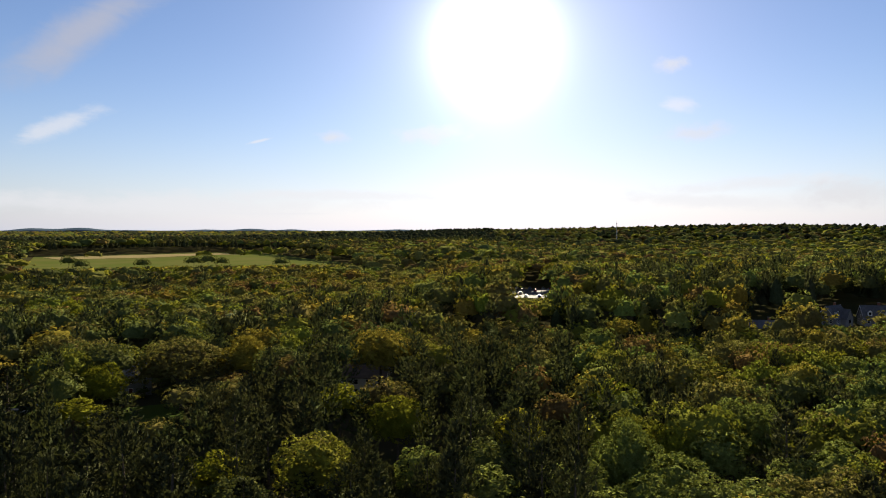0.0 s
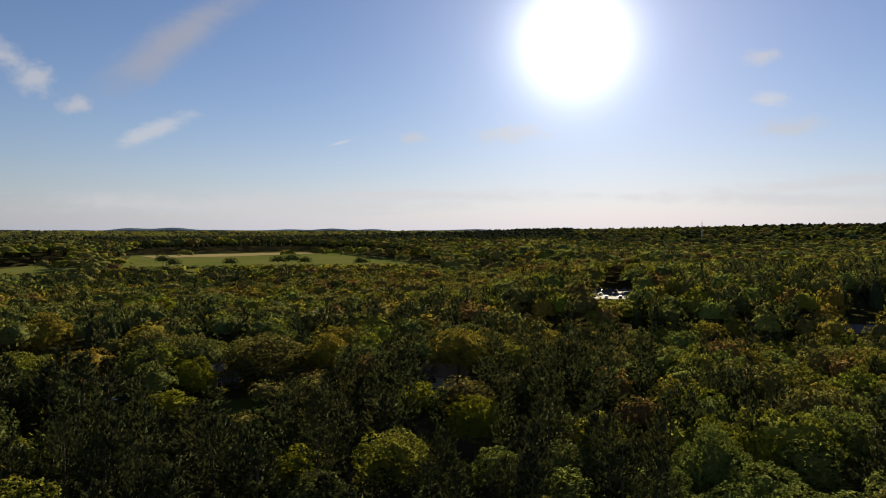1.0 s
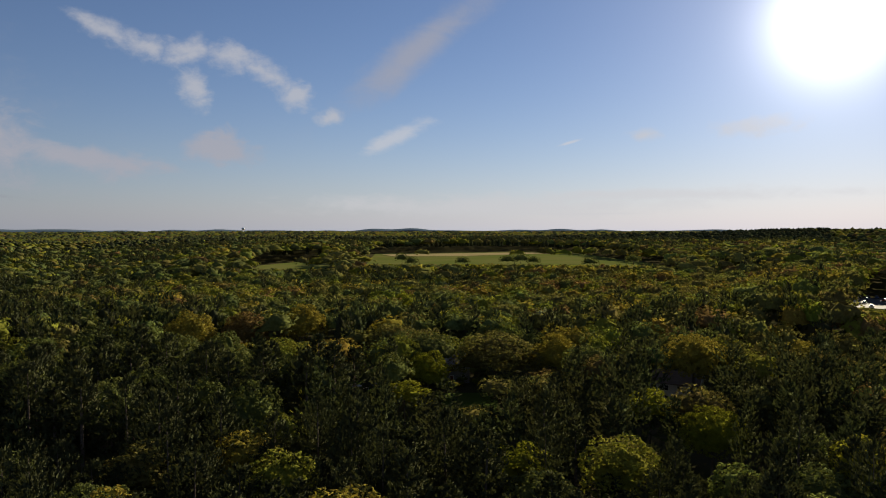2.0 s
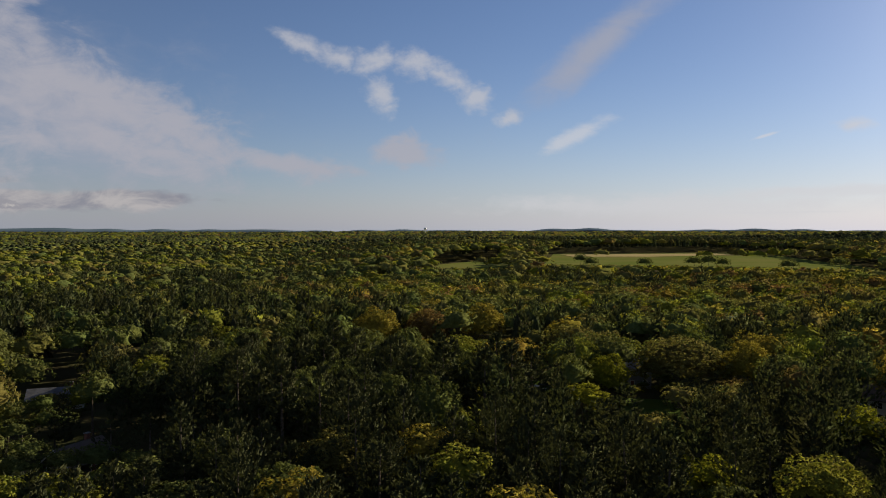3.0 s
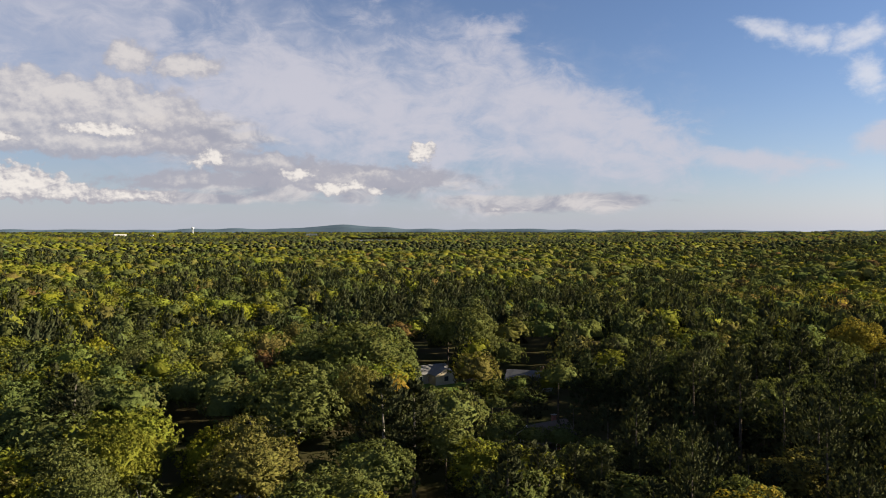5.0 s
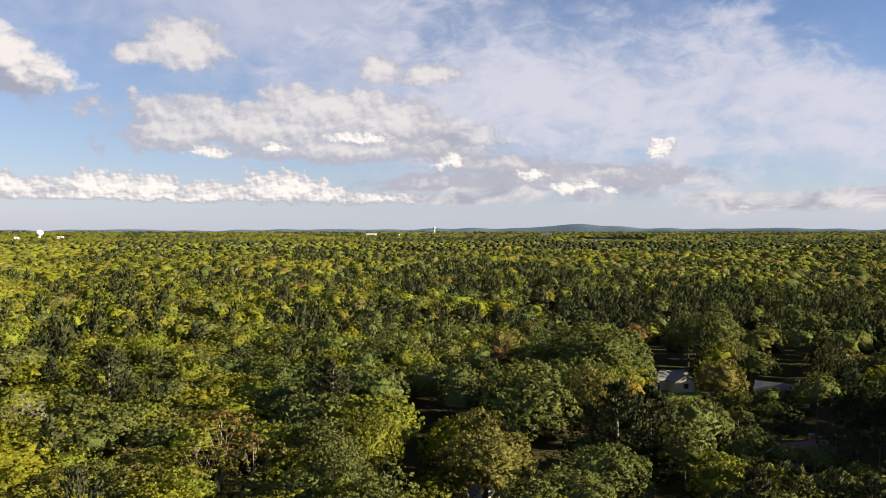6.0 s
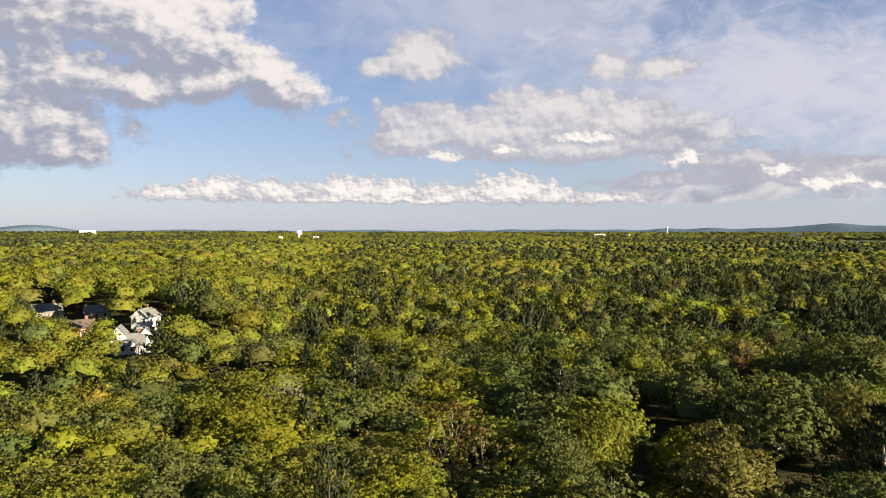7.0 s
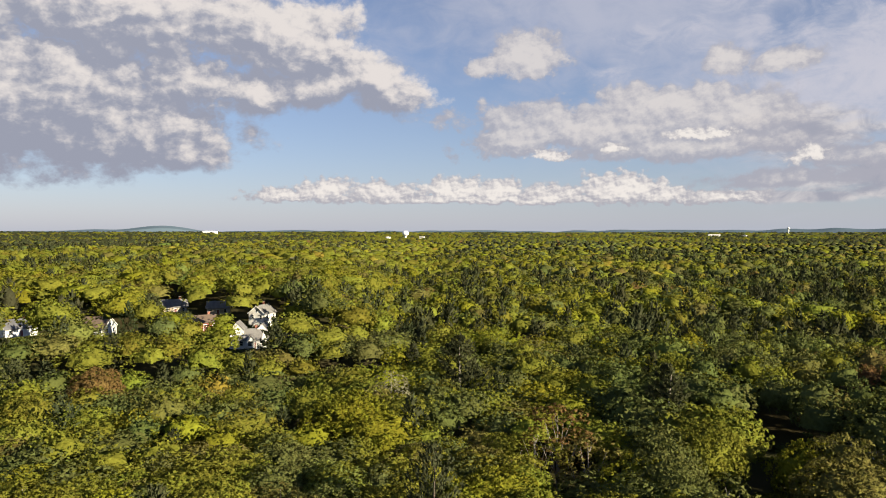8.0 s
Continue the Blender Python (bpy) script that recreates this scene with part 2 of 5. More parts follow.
def leaf_material(name, colour, second, source, through_share=0.35, rough=0.6, grain=0.16):
    """Foliage: a base colour that wanders to a second one from tree to tree, leaf by leaf lighter or darker, and lets light through."""
    m, t, b = material(name)
    if source == "attribute":
        at = t.nodes.new("ShaderNodeAttribute")
        at.attribute_name = "tint"
        col = at.outputs["Color"]
    else:
        col = mix_node(t, t.nodes.new("ShaderNodeObjectInfo").outputs["Random"], (*colour, 1), (*second, 1))
    rnd = t.nodes.new("ShaderNodeNewGeometry").outputs["Random Per Island"]
    where = t.nodes.new("ShaderNodeTexCoord").outputs["Object"]
    clump = noise_node(t, where, 0.9, 3.0, 0.6)[0]
    bp = t.nodes.new("ShaderNodeBump")
    bp.inputs["Strength"].default_value, bp.inputs["Distance"].default_value = 0.8, 0.6
    t.links.new(clump, bp.inputs["Height"])
    # leaves shade together with the bough that they sit on
    bough = t.nodes.new("ShaderNodeAttribute")
    bough.attribute_name = "bough_normal"
    turned = t.nodes.new("ShaderNodeVectorTransform")
    turned.vector_type, turned.convert_from, turned.convert_to = "VECTOR", "OBJECT", "WORLD"
    t.links.new(bough.outputs["Vector"], turned.inputs[0])
    own = t.nodes.new("ShaderNodeNewGeometry").outputs["Normal"]
    both = vec_node(t, "ADD", turned.outputs[0], vec_node(t, "SCALE", own, scale=0.7))
    t.links.new(vec_node(t, "NORMALIZE", both), bp.inputs["Normal"])
    t.links.new(bp.outputs[0], b.inputs["Normal"])
    hsv = t.nodes.new("ShaderNodeHueSaturation")
    link_in(t, hsv.inputs["Color"], col)
    link_in(t, hsv.inputs["Hue"], ramp_node(t, rnd, 0, 1, 0.485, 0.515, False))
    link_in(t, hsv.inputs["Value"], math_node(t, "MULTIPLY", ramp_node(t, rnd, 0, 1, 1 - grain, 1 + grain, False), ramp_node(t, clump, 0.32, 0.68, 0.86, 1.14)))
    b.inputs["Roughness"].default_value = rough
    b.inputs["Specular IOR Level"].default_value = 0.0
    t.links.new(hsv.outputs[0], b.inputs["Base Color"])
    tr = t.nodes.new("ShaderNodeBsdfTranslucent")
    t.links.new(mix_node(t, 1.0, hsv.outputs[0], (1.12, 1.12, 0.6, 1), "MULTIPLY"), tr.inputs[0])
    t.links.new(bp.outputs[0], tr.inputs["Normal"])
    mx = t.nodes.new("ShaderNodeMixShader")
    mx.inputs[0].default_value = through_share
    t.links.new(b.outputs[0], mx.inputs[1])
    t.links.new(tr.outputs[0], mx.inputs[2])
    t.links.new(mx.outputs[0], t.nodes["Material Output"].inputs[0])
    return m


def surface(name, colour, second=None, scale=1.0, rough=0.8, bump=0.3, metal=0.0, fine=8.0):
    """A worn surface: two colours in patches, a fine grain over them and a little relief."""
    m, t, b = material(name)
    second = second or tuple(c * 0.75 for c in colour)
    co = t.nodes.new("ShaderNodeTexCoord").outputs["Object"]
    big = noise_node(t, co, scale, 5.0, 0.6)[0]
    small = noise_node(t, co, scale * fine, 4.0, 0.6)[0]
    f = math_node(t, "ADD", math_node(t, "MULTIPLY", ramp_node(t, big, 0.35, 0.65), 0.65), math_node(t, "MULTIPLY", small, 0.35))
    t.links.new(mix_node(t, f, (*colour, 1), (*second, 1)), b.inputs["Base Color"])
    b.inputs["Roughness"].default_value, b.inputs["Metallic"].default_value = rough, metal
    b.inputs["Specular IOR Level"].default_value = 0.5 if rough < 0.6 else 0.2 if rough < 0.88 else 0.0
    bp = t.nodes.new("ShaderNodeBump")
    bp.inputs["Strength"].default_value, bp.inputs["Distance"].default_value = bump, 0.05
    t.links.new(small, bp.inputs["Height"])
    t.links.new(bp.outputs[0], b.inputs["Normal"])
    return m


TONES = {"green": ((0.152, 0.157, 0.024), (0.17, 0.165, 0.026)), "deep": ((0.096, 0.11, 0.034), (0.11, 0.118, 0.037)),
         "lime": ((0.172, 0.174, 0.018), (0.186, 0.178, 0.02)), "olive": ((0.136, 0.126, 0.036), (0.15, 0.132, 0.04)),
         "gold": ((0.215, 0.172, 0.03), (0.225, 0.18, 0.034)), "bronze": ((0.15, 0.1, 0.036), (0.148, 0.09, 0.036)),
         "pale": ((0.18, 0.178, 0.1), (0.19, 0.182, 0.11)), "fresh": ((0.145, 0.17, 0.042), (0.155, 0.176, 0.047)),
         "pine": ((0.05, 0.056, 0.027), (0.062, 0.066, 0.031))}
LEAF = {k: leaf_material("leaf_" + k, a, b, "object", 0.2 if k == "pine" else 0.32) for k, (a, b) in TONES.items()}
LEAF_FAR = leaf_material("leaf_far", (0, 0, 0), (0, 0, 0), "attribute", 0.29, grain=0.14)
BARK = surface("bark", (0.16, 0.13, 0.1), (0.07, 0.055, 0.045), 3.0, 0.9, 0.8)
PALE_BARK = surface("pale_bark", (0.3, 0.26, 0.21), (0.16, 0.14, 0.12), 2.0, 0.85, 0.5)
FOREST_FLOOR = surface("forest_floor", (0.045, 0.05, 0.02), (0.07, 0.055, 0.03), 0.06, 0.95, 0.6, fine=30)
GRASS = surface("mown_grass", (0.075, 0.12, 0.025), (0.11, 0.14, 0.035), 0.08, 0.9, 0.4, fine=40)
MEADOW = surface("meadow", (0.09, 0.115, 0.026), (0.135, 0.132, 0.042), 0.016, 0.9, 0.4, fine=25)
HAY = surface("cut_hay", (0.3, 0.24, 0.12), (0.24, 0.2, 0.09), 0.02, 0.9, 0.3, fine=20)
# green woods far off: the blue of the air's haze is mixed into this colour
FAR_HILL_HAZE = surface("haze_blue_hill", (0.1, 0.14, 0.18), (0.08, 0.115, 0.15), 0.004, 0.95, 0.2, fine=9)
ASPHALT = surface("asphalt", (0.055, 0.055, 0.055), (0.085, 0.083, 0.08), 0.3, 0.85, 0.3)
SIDING_WHITE = surface("white_siding", (0.6, 0.59, 0.56), (0.5, 0.49, 0.46), 0.5, 0.6, 0.1)
SIDING_GREY = surface("grey_siding", (0.24, 0.24, 0.24), (0.18, 0.18, 0.18), 0.5, 0.65, 0.1)
SIDING_DARK = surface("dark_brown_siding", (0.075, 0.065, 0.055), (0.055, 0.048, 0.04), 0.5, 0.75, 0.1)
SIDING_TAN = surface("tan_siding", (0.45, 0.38, 0.28), (0.36, 0.3, 0.22), 0.5, 0.7, 0.1)
SIDING_RED = surface("brick_red_siding", (0.3, 0.1, 0.06), (0.22, 0.075, 0.05), 0.5, 0.75, 0.1)
SHINGLE_GREY = surface("grey_shingle", (0.13, 0.13, 0.14), (0.08, 0.08, 0.085), 0.8, 0.85, 0.6, fine=12)
SHINGLE_PALE = surface("weathered_shingle", (0.2, 0.195, 0.19), (0.14, 0.135, 0.13), 0.8, 0.8, 0.6, fine=12)
SHINGLE_BROWN = surface("brown_shingle", (0.15, 0.11, 0.08), (0.1, 0.075, 0.06), 0.8, 0.85, 0.6, fine=12)
TRIM_WHITE = surface("white_trim", (0.8, 0.79, 0.77), (0.7, 0.69, 0.67), 1.0, 0.5, 0.05)
BRICK = surface("chimney_brick", (0.28, 0.12, 0.08), (0.2, 0.09, 0.065), 2.0, 0.85, 0.5)
DOOR_PAINT = surface("door_paint", (0.16, 0.05, 0.04), (0.13, 0.04, 0.035), 1.0, 0.5, 0.05)
TANK_WHITE = surface("tank_white", (0.8, 0.8, 0.79), (0.68, 0.68, 0.66), 0.05, 0.45, 0.05)
STEEL = surface("steel", (0.4, 0.4, 0.41), (0.3, 0.3, 0.31), 1.0, 0.4, 0.05, 0.8)
GLASS, _t, _b = material("window_glass")
_b.inputs["Base Color"].default_value, _b.inputs["Roughness"].default_value = (0.02, 0.025, 0.03, 1), 0.05
WATER, _t, _b = material("water")
_b.inputs["Base Color"].default_value, _b.inputs["Roughness"].default_value = (0.02, 0.03, 0.035, 1), 0.08
_bp = _t.nodes.new("ShaderNodeBump")
_bp.inputs["Strength"].default_value = 0.15
_t.links.new(noise_node(_t, _t.nodes.new("ShaderNodeTexCoord").outputs["Object"], 0.4, 4.0)[0], _bp.inputs["Height"])
_t.links.new(_bp.outputs[0], _b.inputs["Normal"])


def paint(name, colour):
    m, t, b = material(name)
    b.inputs["Base Color"].default_value, b.inputs["Roughness"].default_value = (*colour, 1), 0.3
    b.inputs["Coat Weight"].default_value = 0.6
    return m


# ---------------------------------------------------------------- lie of the land
def spot(az, d):
    """The place d metres off at az degrees to the left of the first view."""
    return -math.sin(radians(az)) * d, math.cos(radians(az)) * d


# ridges: heading, distance, half width across, half depth, height
RIDGES = [(-24, 1750, 620, 420, 36), (-8, 2300, 420, 380, 22), (7, 1900, 340, 260, 9), (121, 3500, 420, 420, 6), (79, 2500, 420, 420, 9)]


def smooth(a, b, v):
    k = np.clip((v - a) / (b - a), 0, 1)
    return k * k * (3 - 2 * k)


def heading(x, y):
    a = np.degrees(np.arctan2(-x, y))
    return np.where(a < -100, a + 360, a)


def land(x, y):
    """Height of the ground."""
    x, y = np.asarray(x, float), np.asarray(y, float)
    d = np.hypot(x, y)
    a = heading(x, y)
    fade = 1 - 0.7 * smooth(1200, 2600, d)
    z = fade * (9.5 * smooth(210, 300, d) * (1 - smooth(-4, 4, a)) + 14.5 * smooth(440, 620, d) * smooth(-8, 2, a) * (1 - smooth(40, 52, a))
                + 11 * smooth(165, 215, d) * smooth(118, 128, a))
    z = z + 27 * smooth(1200, 4500, d) + 1.5 * np.sin(x / 170 + 1) * np.sin(y / 210) * smooth(250, 600, d)
    for az, dist, across, deep, high in RIDGES:
        cx, cy = spot(az, dist)
        s, c = math.sin(radians(az)), math.cos(radians(az))
        u, v = (x - cx) * c + (y - cy) * s, -(x - cx) * s + (y - cy) * c
        z = z + high * np.exp(-(u / across) ** 2 - (v / deep) ** 2)
    return z


def mesh_object(name, verts, faces, mat, parent=None):
    me = bpy.data.meshes.new(name)
    me.from_pydata([tuple(v) for v in verts], [], [tuple(f) for f in faces])
    me.materials.append(mat)
    ob = new(name, me)
    if parent:
        ob.parent = parent
    return ob


def ground_sheet():
    rings = [0, 30, 60, 90, 120, 150, 180, 210, 240, 280, 330, 400, 480, 560, 650, 750, 850, 1000, 1150, 1300, 1450, 1600, 1800,
             2000, 2200, 2500, 2800, 3200, 3600, 4000, 4250, 4400, 4550, 4700, 4880]
    n = 240
    verts = [(0, 0, 0)]
    for r in rings[1:]:
        for k in range(n):
            x, y = spot(k * 360 / n, r)
            verts.append((x, y, float(land(x, y))))
    faces = [(0, 1 + k, 1 + (k + 1) % n) for k in range(n)]
    for i in range(len(rings) - 2):
        a, b = 1 + i * n, 1 + (i + 1) * n
        faces += [(a + k, b + k, b + (k + 1) % n, a + (k + 1) % n) for k in range(n)]
    ob = mesh_object("ground", verts, faces, FOREST_FLOOR)
    for p in ob.data.polygons:
        p.use_smooth = True
    return tagged(ob, "dark forest floor of leaf litter and undergrowth", "ground", kind="structure")


ground_sheet()


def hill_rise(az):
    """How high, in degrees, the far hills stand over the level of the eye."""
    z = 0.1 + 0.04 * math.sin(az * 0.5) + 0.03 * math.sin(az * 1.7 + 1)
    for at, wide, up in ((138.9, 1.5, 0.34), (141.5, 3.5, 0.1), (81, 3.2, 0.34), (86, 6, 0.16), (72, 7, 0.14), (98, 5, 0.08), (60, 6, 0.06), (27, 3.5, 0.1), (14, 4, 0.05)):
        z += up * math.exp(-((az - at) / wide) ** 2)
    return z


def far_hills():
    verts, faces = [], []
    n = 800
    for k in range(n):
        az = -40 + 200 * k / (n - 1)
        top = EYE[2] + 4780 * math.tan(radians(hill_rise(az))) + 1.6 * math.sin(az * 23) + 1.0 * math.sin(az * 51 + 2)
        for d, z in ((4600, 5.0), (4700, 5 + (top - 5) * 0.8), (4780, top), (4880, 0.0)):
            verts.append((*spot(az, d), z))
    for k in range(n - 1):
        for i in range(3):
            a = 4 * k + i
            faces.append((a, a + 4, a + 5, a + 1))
    ob = mesh_object("backdrop", verts, faces, FAR_HILL_HAZE)
    return tagged(ob, "low wooded hills along the horizon, haze put into their blue colour", "hills", kind="structure")


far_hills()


def patch(name, label, category, outline, mat, lift=0.06, step=25.0):
    """Open ground laid a little above the forest floor: outline in headings and distances."""
    pts = [spot(a, d) for a, d in outline]
    bm = bmesh.new()
    f = bm.faces.new([bm.verts.new((x, y, 0)) for x, y in pts])
    bmesh.ops.triangulate(bm, faces=[f])
    for _ in range(3):
        long_edges = [e for e in bm.edges if e.calc_length() > step]
        if long_edges:
            bmesh.ops.subdivide_edges(bm, edges=long_edges, cuts=1)
            bmesh.ops.triangulate(bm, faces=bm.faces[:])
    for v in bm.verts:
        v.co.z = float(land(v.co.x, v.co.y)) + lift
    bmesh.ops.recalc_face_normals(bm, faces=bm.faces[:])
    me = bpy.data.meshes.new(name)
    bm.to_mesh(me)
    bm.free()
    me.materials.append(mat)
    OPEN.append(np.array(pts))
    return tagged(new(name, me), label, category, kind="structure")


OPEN = []          # outlines on which no forest stands
LOTS = []          # x, y, radius: yards kept clear of forest


def is_open(x, y):
    hit = np.zeros(len(x), bool)
    for poly in OPEN:
        inside = np.zeros(len(x), bool)
        for (x0, y0), (x1, y1) in zip(poly, np.roll(poly, -1, 0)):
            cross = (y0 > y) != (y1 > y)
            at = (x1 - x0) * (y - y0) / (y1 - y0 if y1 != y0 else 1e-9) + x0
            inside ^= cross & (x < at)
        hit |= inside
    for cx, cy, r in LOTS:
        hit |= np.hypot(x - cx, y - cy) < r
    return hit


patch("meadow", "large green hay meadow beyond the woods", "field",
      [(30.5, 630), (29.5, 1000), (23, 1040), (17.5, 1100), (13, 1000), (10.2, 830), (8.2, 760), (6.9, 690), (8.0, 655), (11, 650), (14, 640), (17, 650), (20, 632), (25, 640)], MEADOW, 0.3, 60)
patch("hay_strip", "pale strip of cut hay along the meadow", "field", [(29, 950), (23, 990), (17.5, 1050), (15, 1000), (17.6, 975), (22, 900), (28, 880)], HAY, 0.6, 60)
patch("pasture", "bright green pasture between the trees", "field", [(39.5, 560), (38.5, 700), (34.5, 800), (32.6, 760), (33.5, 600), (37, 540)], MEADOW, 0.3, 60)
patch("lake", "still pale lake among distant woods", "lake", [(83, 2350), (82, 2800), (77, 2750), (75.5, 2500), (76, 2250), (80, 2200)], WATER, 1.5, 200)
patch("parking_lot", "asphalt car park in a clearing", "car park", [(-5.4, 395), (-5.4, 452), (-8.6, 458), (-9.2, 410), (-8, 392)], ASPHALT, 0.08)
patch("lawn", "mown lawn in dappled evening light", "lawn", [(24, 176), (24.5, 205), (20, 206), (19.5, 180)], GRASS)
patch("lawn", "mown lawn beside a driveway", "lawn", [(33, 196), (32.5, 222), (28.8, 225), (28.4, 200)], GRASS)
patch("lawn", "mown lawn in front of a ranch house", "lawn", [(75.4, 198), (75, 222), (71.4, 221), (71.6, 200)], GRASS)
patch("driveway", "asphalt driveway in front of two houses", "driveway", [(-25, 268), (-25, 292), (-33, 300), (-34, 275), (-29, 270)], ASPHALT, 0.08)
for az, d, r in ((6.2, 197, 10), (133, 226, 10), (132.0, 272, 7), (138.4, 332, 9), (135.2, 322, 9), (136.4, 272, 8), (148.5, 282, 10), (143.5, 272, 9),
                 (23.6, 224, 12), (-28.4, 322, 9), (-30.8, 326, 9), (-23.8, 284, 9), (93.3, 136, 7), (66.4, 216, 10), (74.9, 222, 11), (65.1, 153, 8), (67.6, 139, 7), (62.4, 134, 7), (95.0, 94, 7), (94.4, 106, 6), (90.2, 160, 9), (82.2, 97, 7), (81.4, 108, 6), (86.2, 164, 9), (89.8, 122, 8)):
    LOTS.append((*spot(az, d), r))
for k in (4, 15, 26, 37, 48):
    _x, _y = spot(73.2, 208)
    LOTS.append((_x + SUN_DIR.x * k, _y + SUN_DIR.y * k, 8.0))
# sunny side of some yards, open towards the evening light
for az, d in ((133, 226), (132.0, 272), (138.4, 332), (136.4, 272), (148.5, 282), (143.5, 272)):
    for k in (9, 17) if az != 133 else (9, 17, 25, 33):
        _x, _y = spot(az, d)
        LOTS.append((_x + SUN_DIR.x * k, _y + SUN_DIR.y * k, 7.0))


# ---------------------------------------------------------------- trees
def leaf_triangles(rng, centre, normal, size, slim=0.55):
    n = len(centre)
    normal = normal / np.linalg.norm(normal, axis=1, keepdims=True)
    t = np.cross(normal, rng.normal(size=(n, 3)))
    t /= np.linalg.norm(t, axis=1, keepdims=True)
    b = np.cross(normal, t)
    s = (size * rng.uniform(0.6, 1.4, n))[:, None]
    v = np.stack([centre + t * s, centre - t * s * 0.6 + b * s * slim, centre - t * s * 0.6 - b * s * slim + normal * s * 0.2], 1)
    return v.reshape(-1, 3), np.arange(3 * n).reshape(-1, 3)


def lobed_core(rng, c, lr, r, shrink, sides, rings, deep=2.0):
    """The ragged inside of a crown: how far the lobes reach in each direction from the crown's heart, broken into twigs and hollows."""
    th = np.linspace(0.0, deep, rings + 1)[1:]
    ph = np.arange(sides) * 2 * math.pi / sides
    u = np.concatenate([[[0, 0, 1.0]], np.stack([np.outer(np.sin(th), np.cos(ph)).ravel(), np.outer(np.sin(th), np.sin(ph)).ravel(), np.repeat(np.cos(th), sides)], 1)])
    u = u + rng.normal(size=u.shape) * 0.9 / sides
    u /= np.linalg.norm(u, axis=1, keepdims=True)
    b = u @ c.T
    disc = lr[None] ** 2 - (c ** 2).sum(1)[None] + b ** 2
    reach = np.where(disc > 0, b + np.sqrt(np.maximum(disc, 0)), 0.0).max(1)
    v = u * (np.maximum(reach, 0.5 * r) * shrink * rng.uniform(0.8, 1.16, len(u)))[:, None]
    f = [(0, 1 + k, 1 + (k + 1) % sides) for k in range(sides)]
    for i in range(rings - 1):
        for k in range(sides):
            p, q = 1 + i * sides + k, 1 + i * sides + (k + 1) % sides
            f += [(p, p + sides, q + sides), (p, q + sides, q)]
    return v, np.array(f), u * 0.3


def broad_crown(rng, h, r, n, size, lobes=16, low=0.25, loose=0.0, core=(14, 8), shrink=0.75, tuft=12, puff_size=0.7, deep=2.0, under=1.4):
    """Leaves in rounded tufts on the outside of many overlapping lobes, so that the outline is uneven and shade lies between the tufts."""
    zc, hz = h * (1 + low) / 2, h * (1 - low) / 2
    up_z = 1 - (np.arange(lobes) + 0.5) / lobes * under
    round_by = np.arange(lobes) * 2.39996 + rng.uniform(0, 6.28)
    d = np.stack([np.cos(round_by) * np.sqrt(1 - up_z ** 2), np.sin(round_by) * np.sqrt(1 - up_z ** 2), up_z], 1) + rng.normal(size=(lobes, 3)) * 0.12
    d /= np.linalg.norm(d, axis=1, keepdims=True)
    lr = rng.uniform(0.78, 1.2, lobes) * r * 1.4 / math.sqrt(lobes)
    reach = np.where(rng.uniform(size=lobes) < 0.15, rng.uniform(0.5, 0.62, lobes), rng.uniform(0.68, 0.82, lobes))[:, None]
    c = d * reach * np.array([r, r, hz])
    # tufts on the lobes, evenly apart, and leaves all round the outer side of each tuft
    m = max(6, n // tuft)
    tries = m * 7
    pick = rng.integers(0, lobes, tries)
    q = rng.normal(size=(tries, 3))
    q /= np.linalg.norm(q, axis=1, keepdims=True)
    p = c[pick] + q * lr[pick][:, None] * rng.uniform(0.86, 1.05, tries)[:, None]
    depth = np.full(tries, 9.0)
    for k in range(lobes):
        gap = np.linalg.norm(p - c[k], axis=1) - lr[k]
        depth = np.minimum(depth, np.where(pick == k, 9.0, gap))
    good = np.where((depth > -0.05 * r * (0.4 + loose)) & ((q * d[pick]).sum(1) > -0.2) & (q[:, 2] > -0.7) & (p[:, 2] > (0.95 - under) * 1.5 * hz))[0]
    keep, apart = [], puff_size * 1.25
    for i in good:
        if len(keep) >= m:
            break
        if not keep or np.min(((p[keep] - p[i]) ** 2).sum(1)) > apart * apart:
            keep.append(i)
    p, q = p[keep], q[keep]
    swell = rng.uniform(0.75, 1.3, len(p))
    hub = np.repeat(p, tuft, 0)
    axis = np.repeat(q * 0.7 + 0.4 * p / np.array([r, r, hz]) + np.array([0, 0, 0.25]), tuft, 0)
    axis /= np.linalg.norm(axis, axis=1, keepdims=True)
    puff = rng.normal(size=hub.shape)
    puff /= np.linalg.norm(puff, axis=1, keepdims=True)
    puff = puff + 0.75 * axis
    puff /= np.linalg.norm(puff, axis=1, keepdims=True)
    pos = hub + puff * (np.repeat(swell, tuft) * rng.uniform(0.75, 1.12, len(hub)))[:, None] * puff_size * np.array([1, 1, 0.8])
    nrm = puff + rng.normal(size=pos.shape) * 0.4
    v, f = leaf_triangles(rng, pos + np.array([0, 0, zc]), nrm, np.full(len(pos), size))
    soft = puff * 0.62 + axis * 0.4 + rng.normal(size=pos.shape) * 0.16
    soft = np.repeat(soft / np.linalg.norm(soft, axis=1, keepdims=True), 3, 0)
    if core and loose < 0.5:
        cv, cf, cn = lobed_core(rng, c, lr, r, shrink, *core, deep)
        v, f, soft = np.concatenate([v, cv + np.array([0, 0, zc])]), np.concatenate([f, cf + len(v)]), np.concatenate([soft, cn])
    return v, f, soft, c + np.array([0, 0, zc])


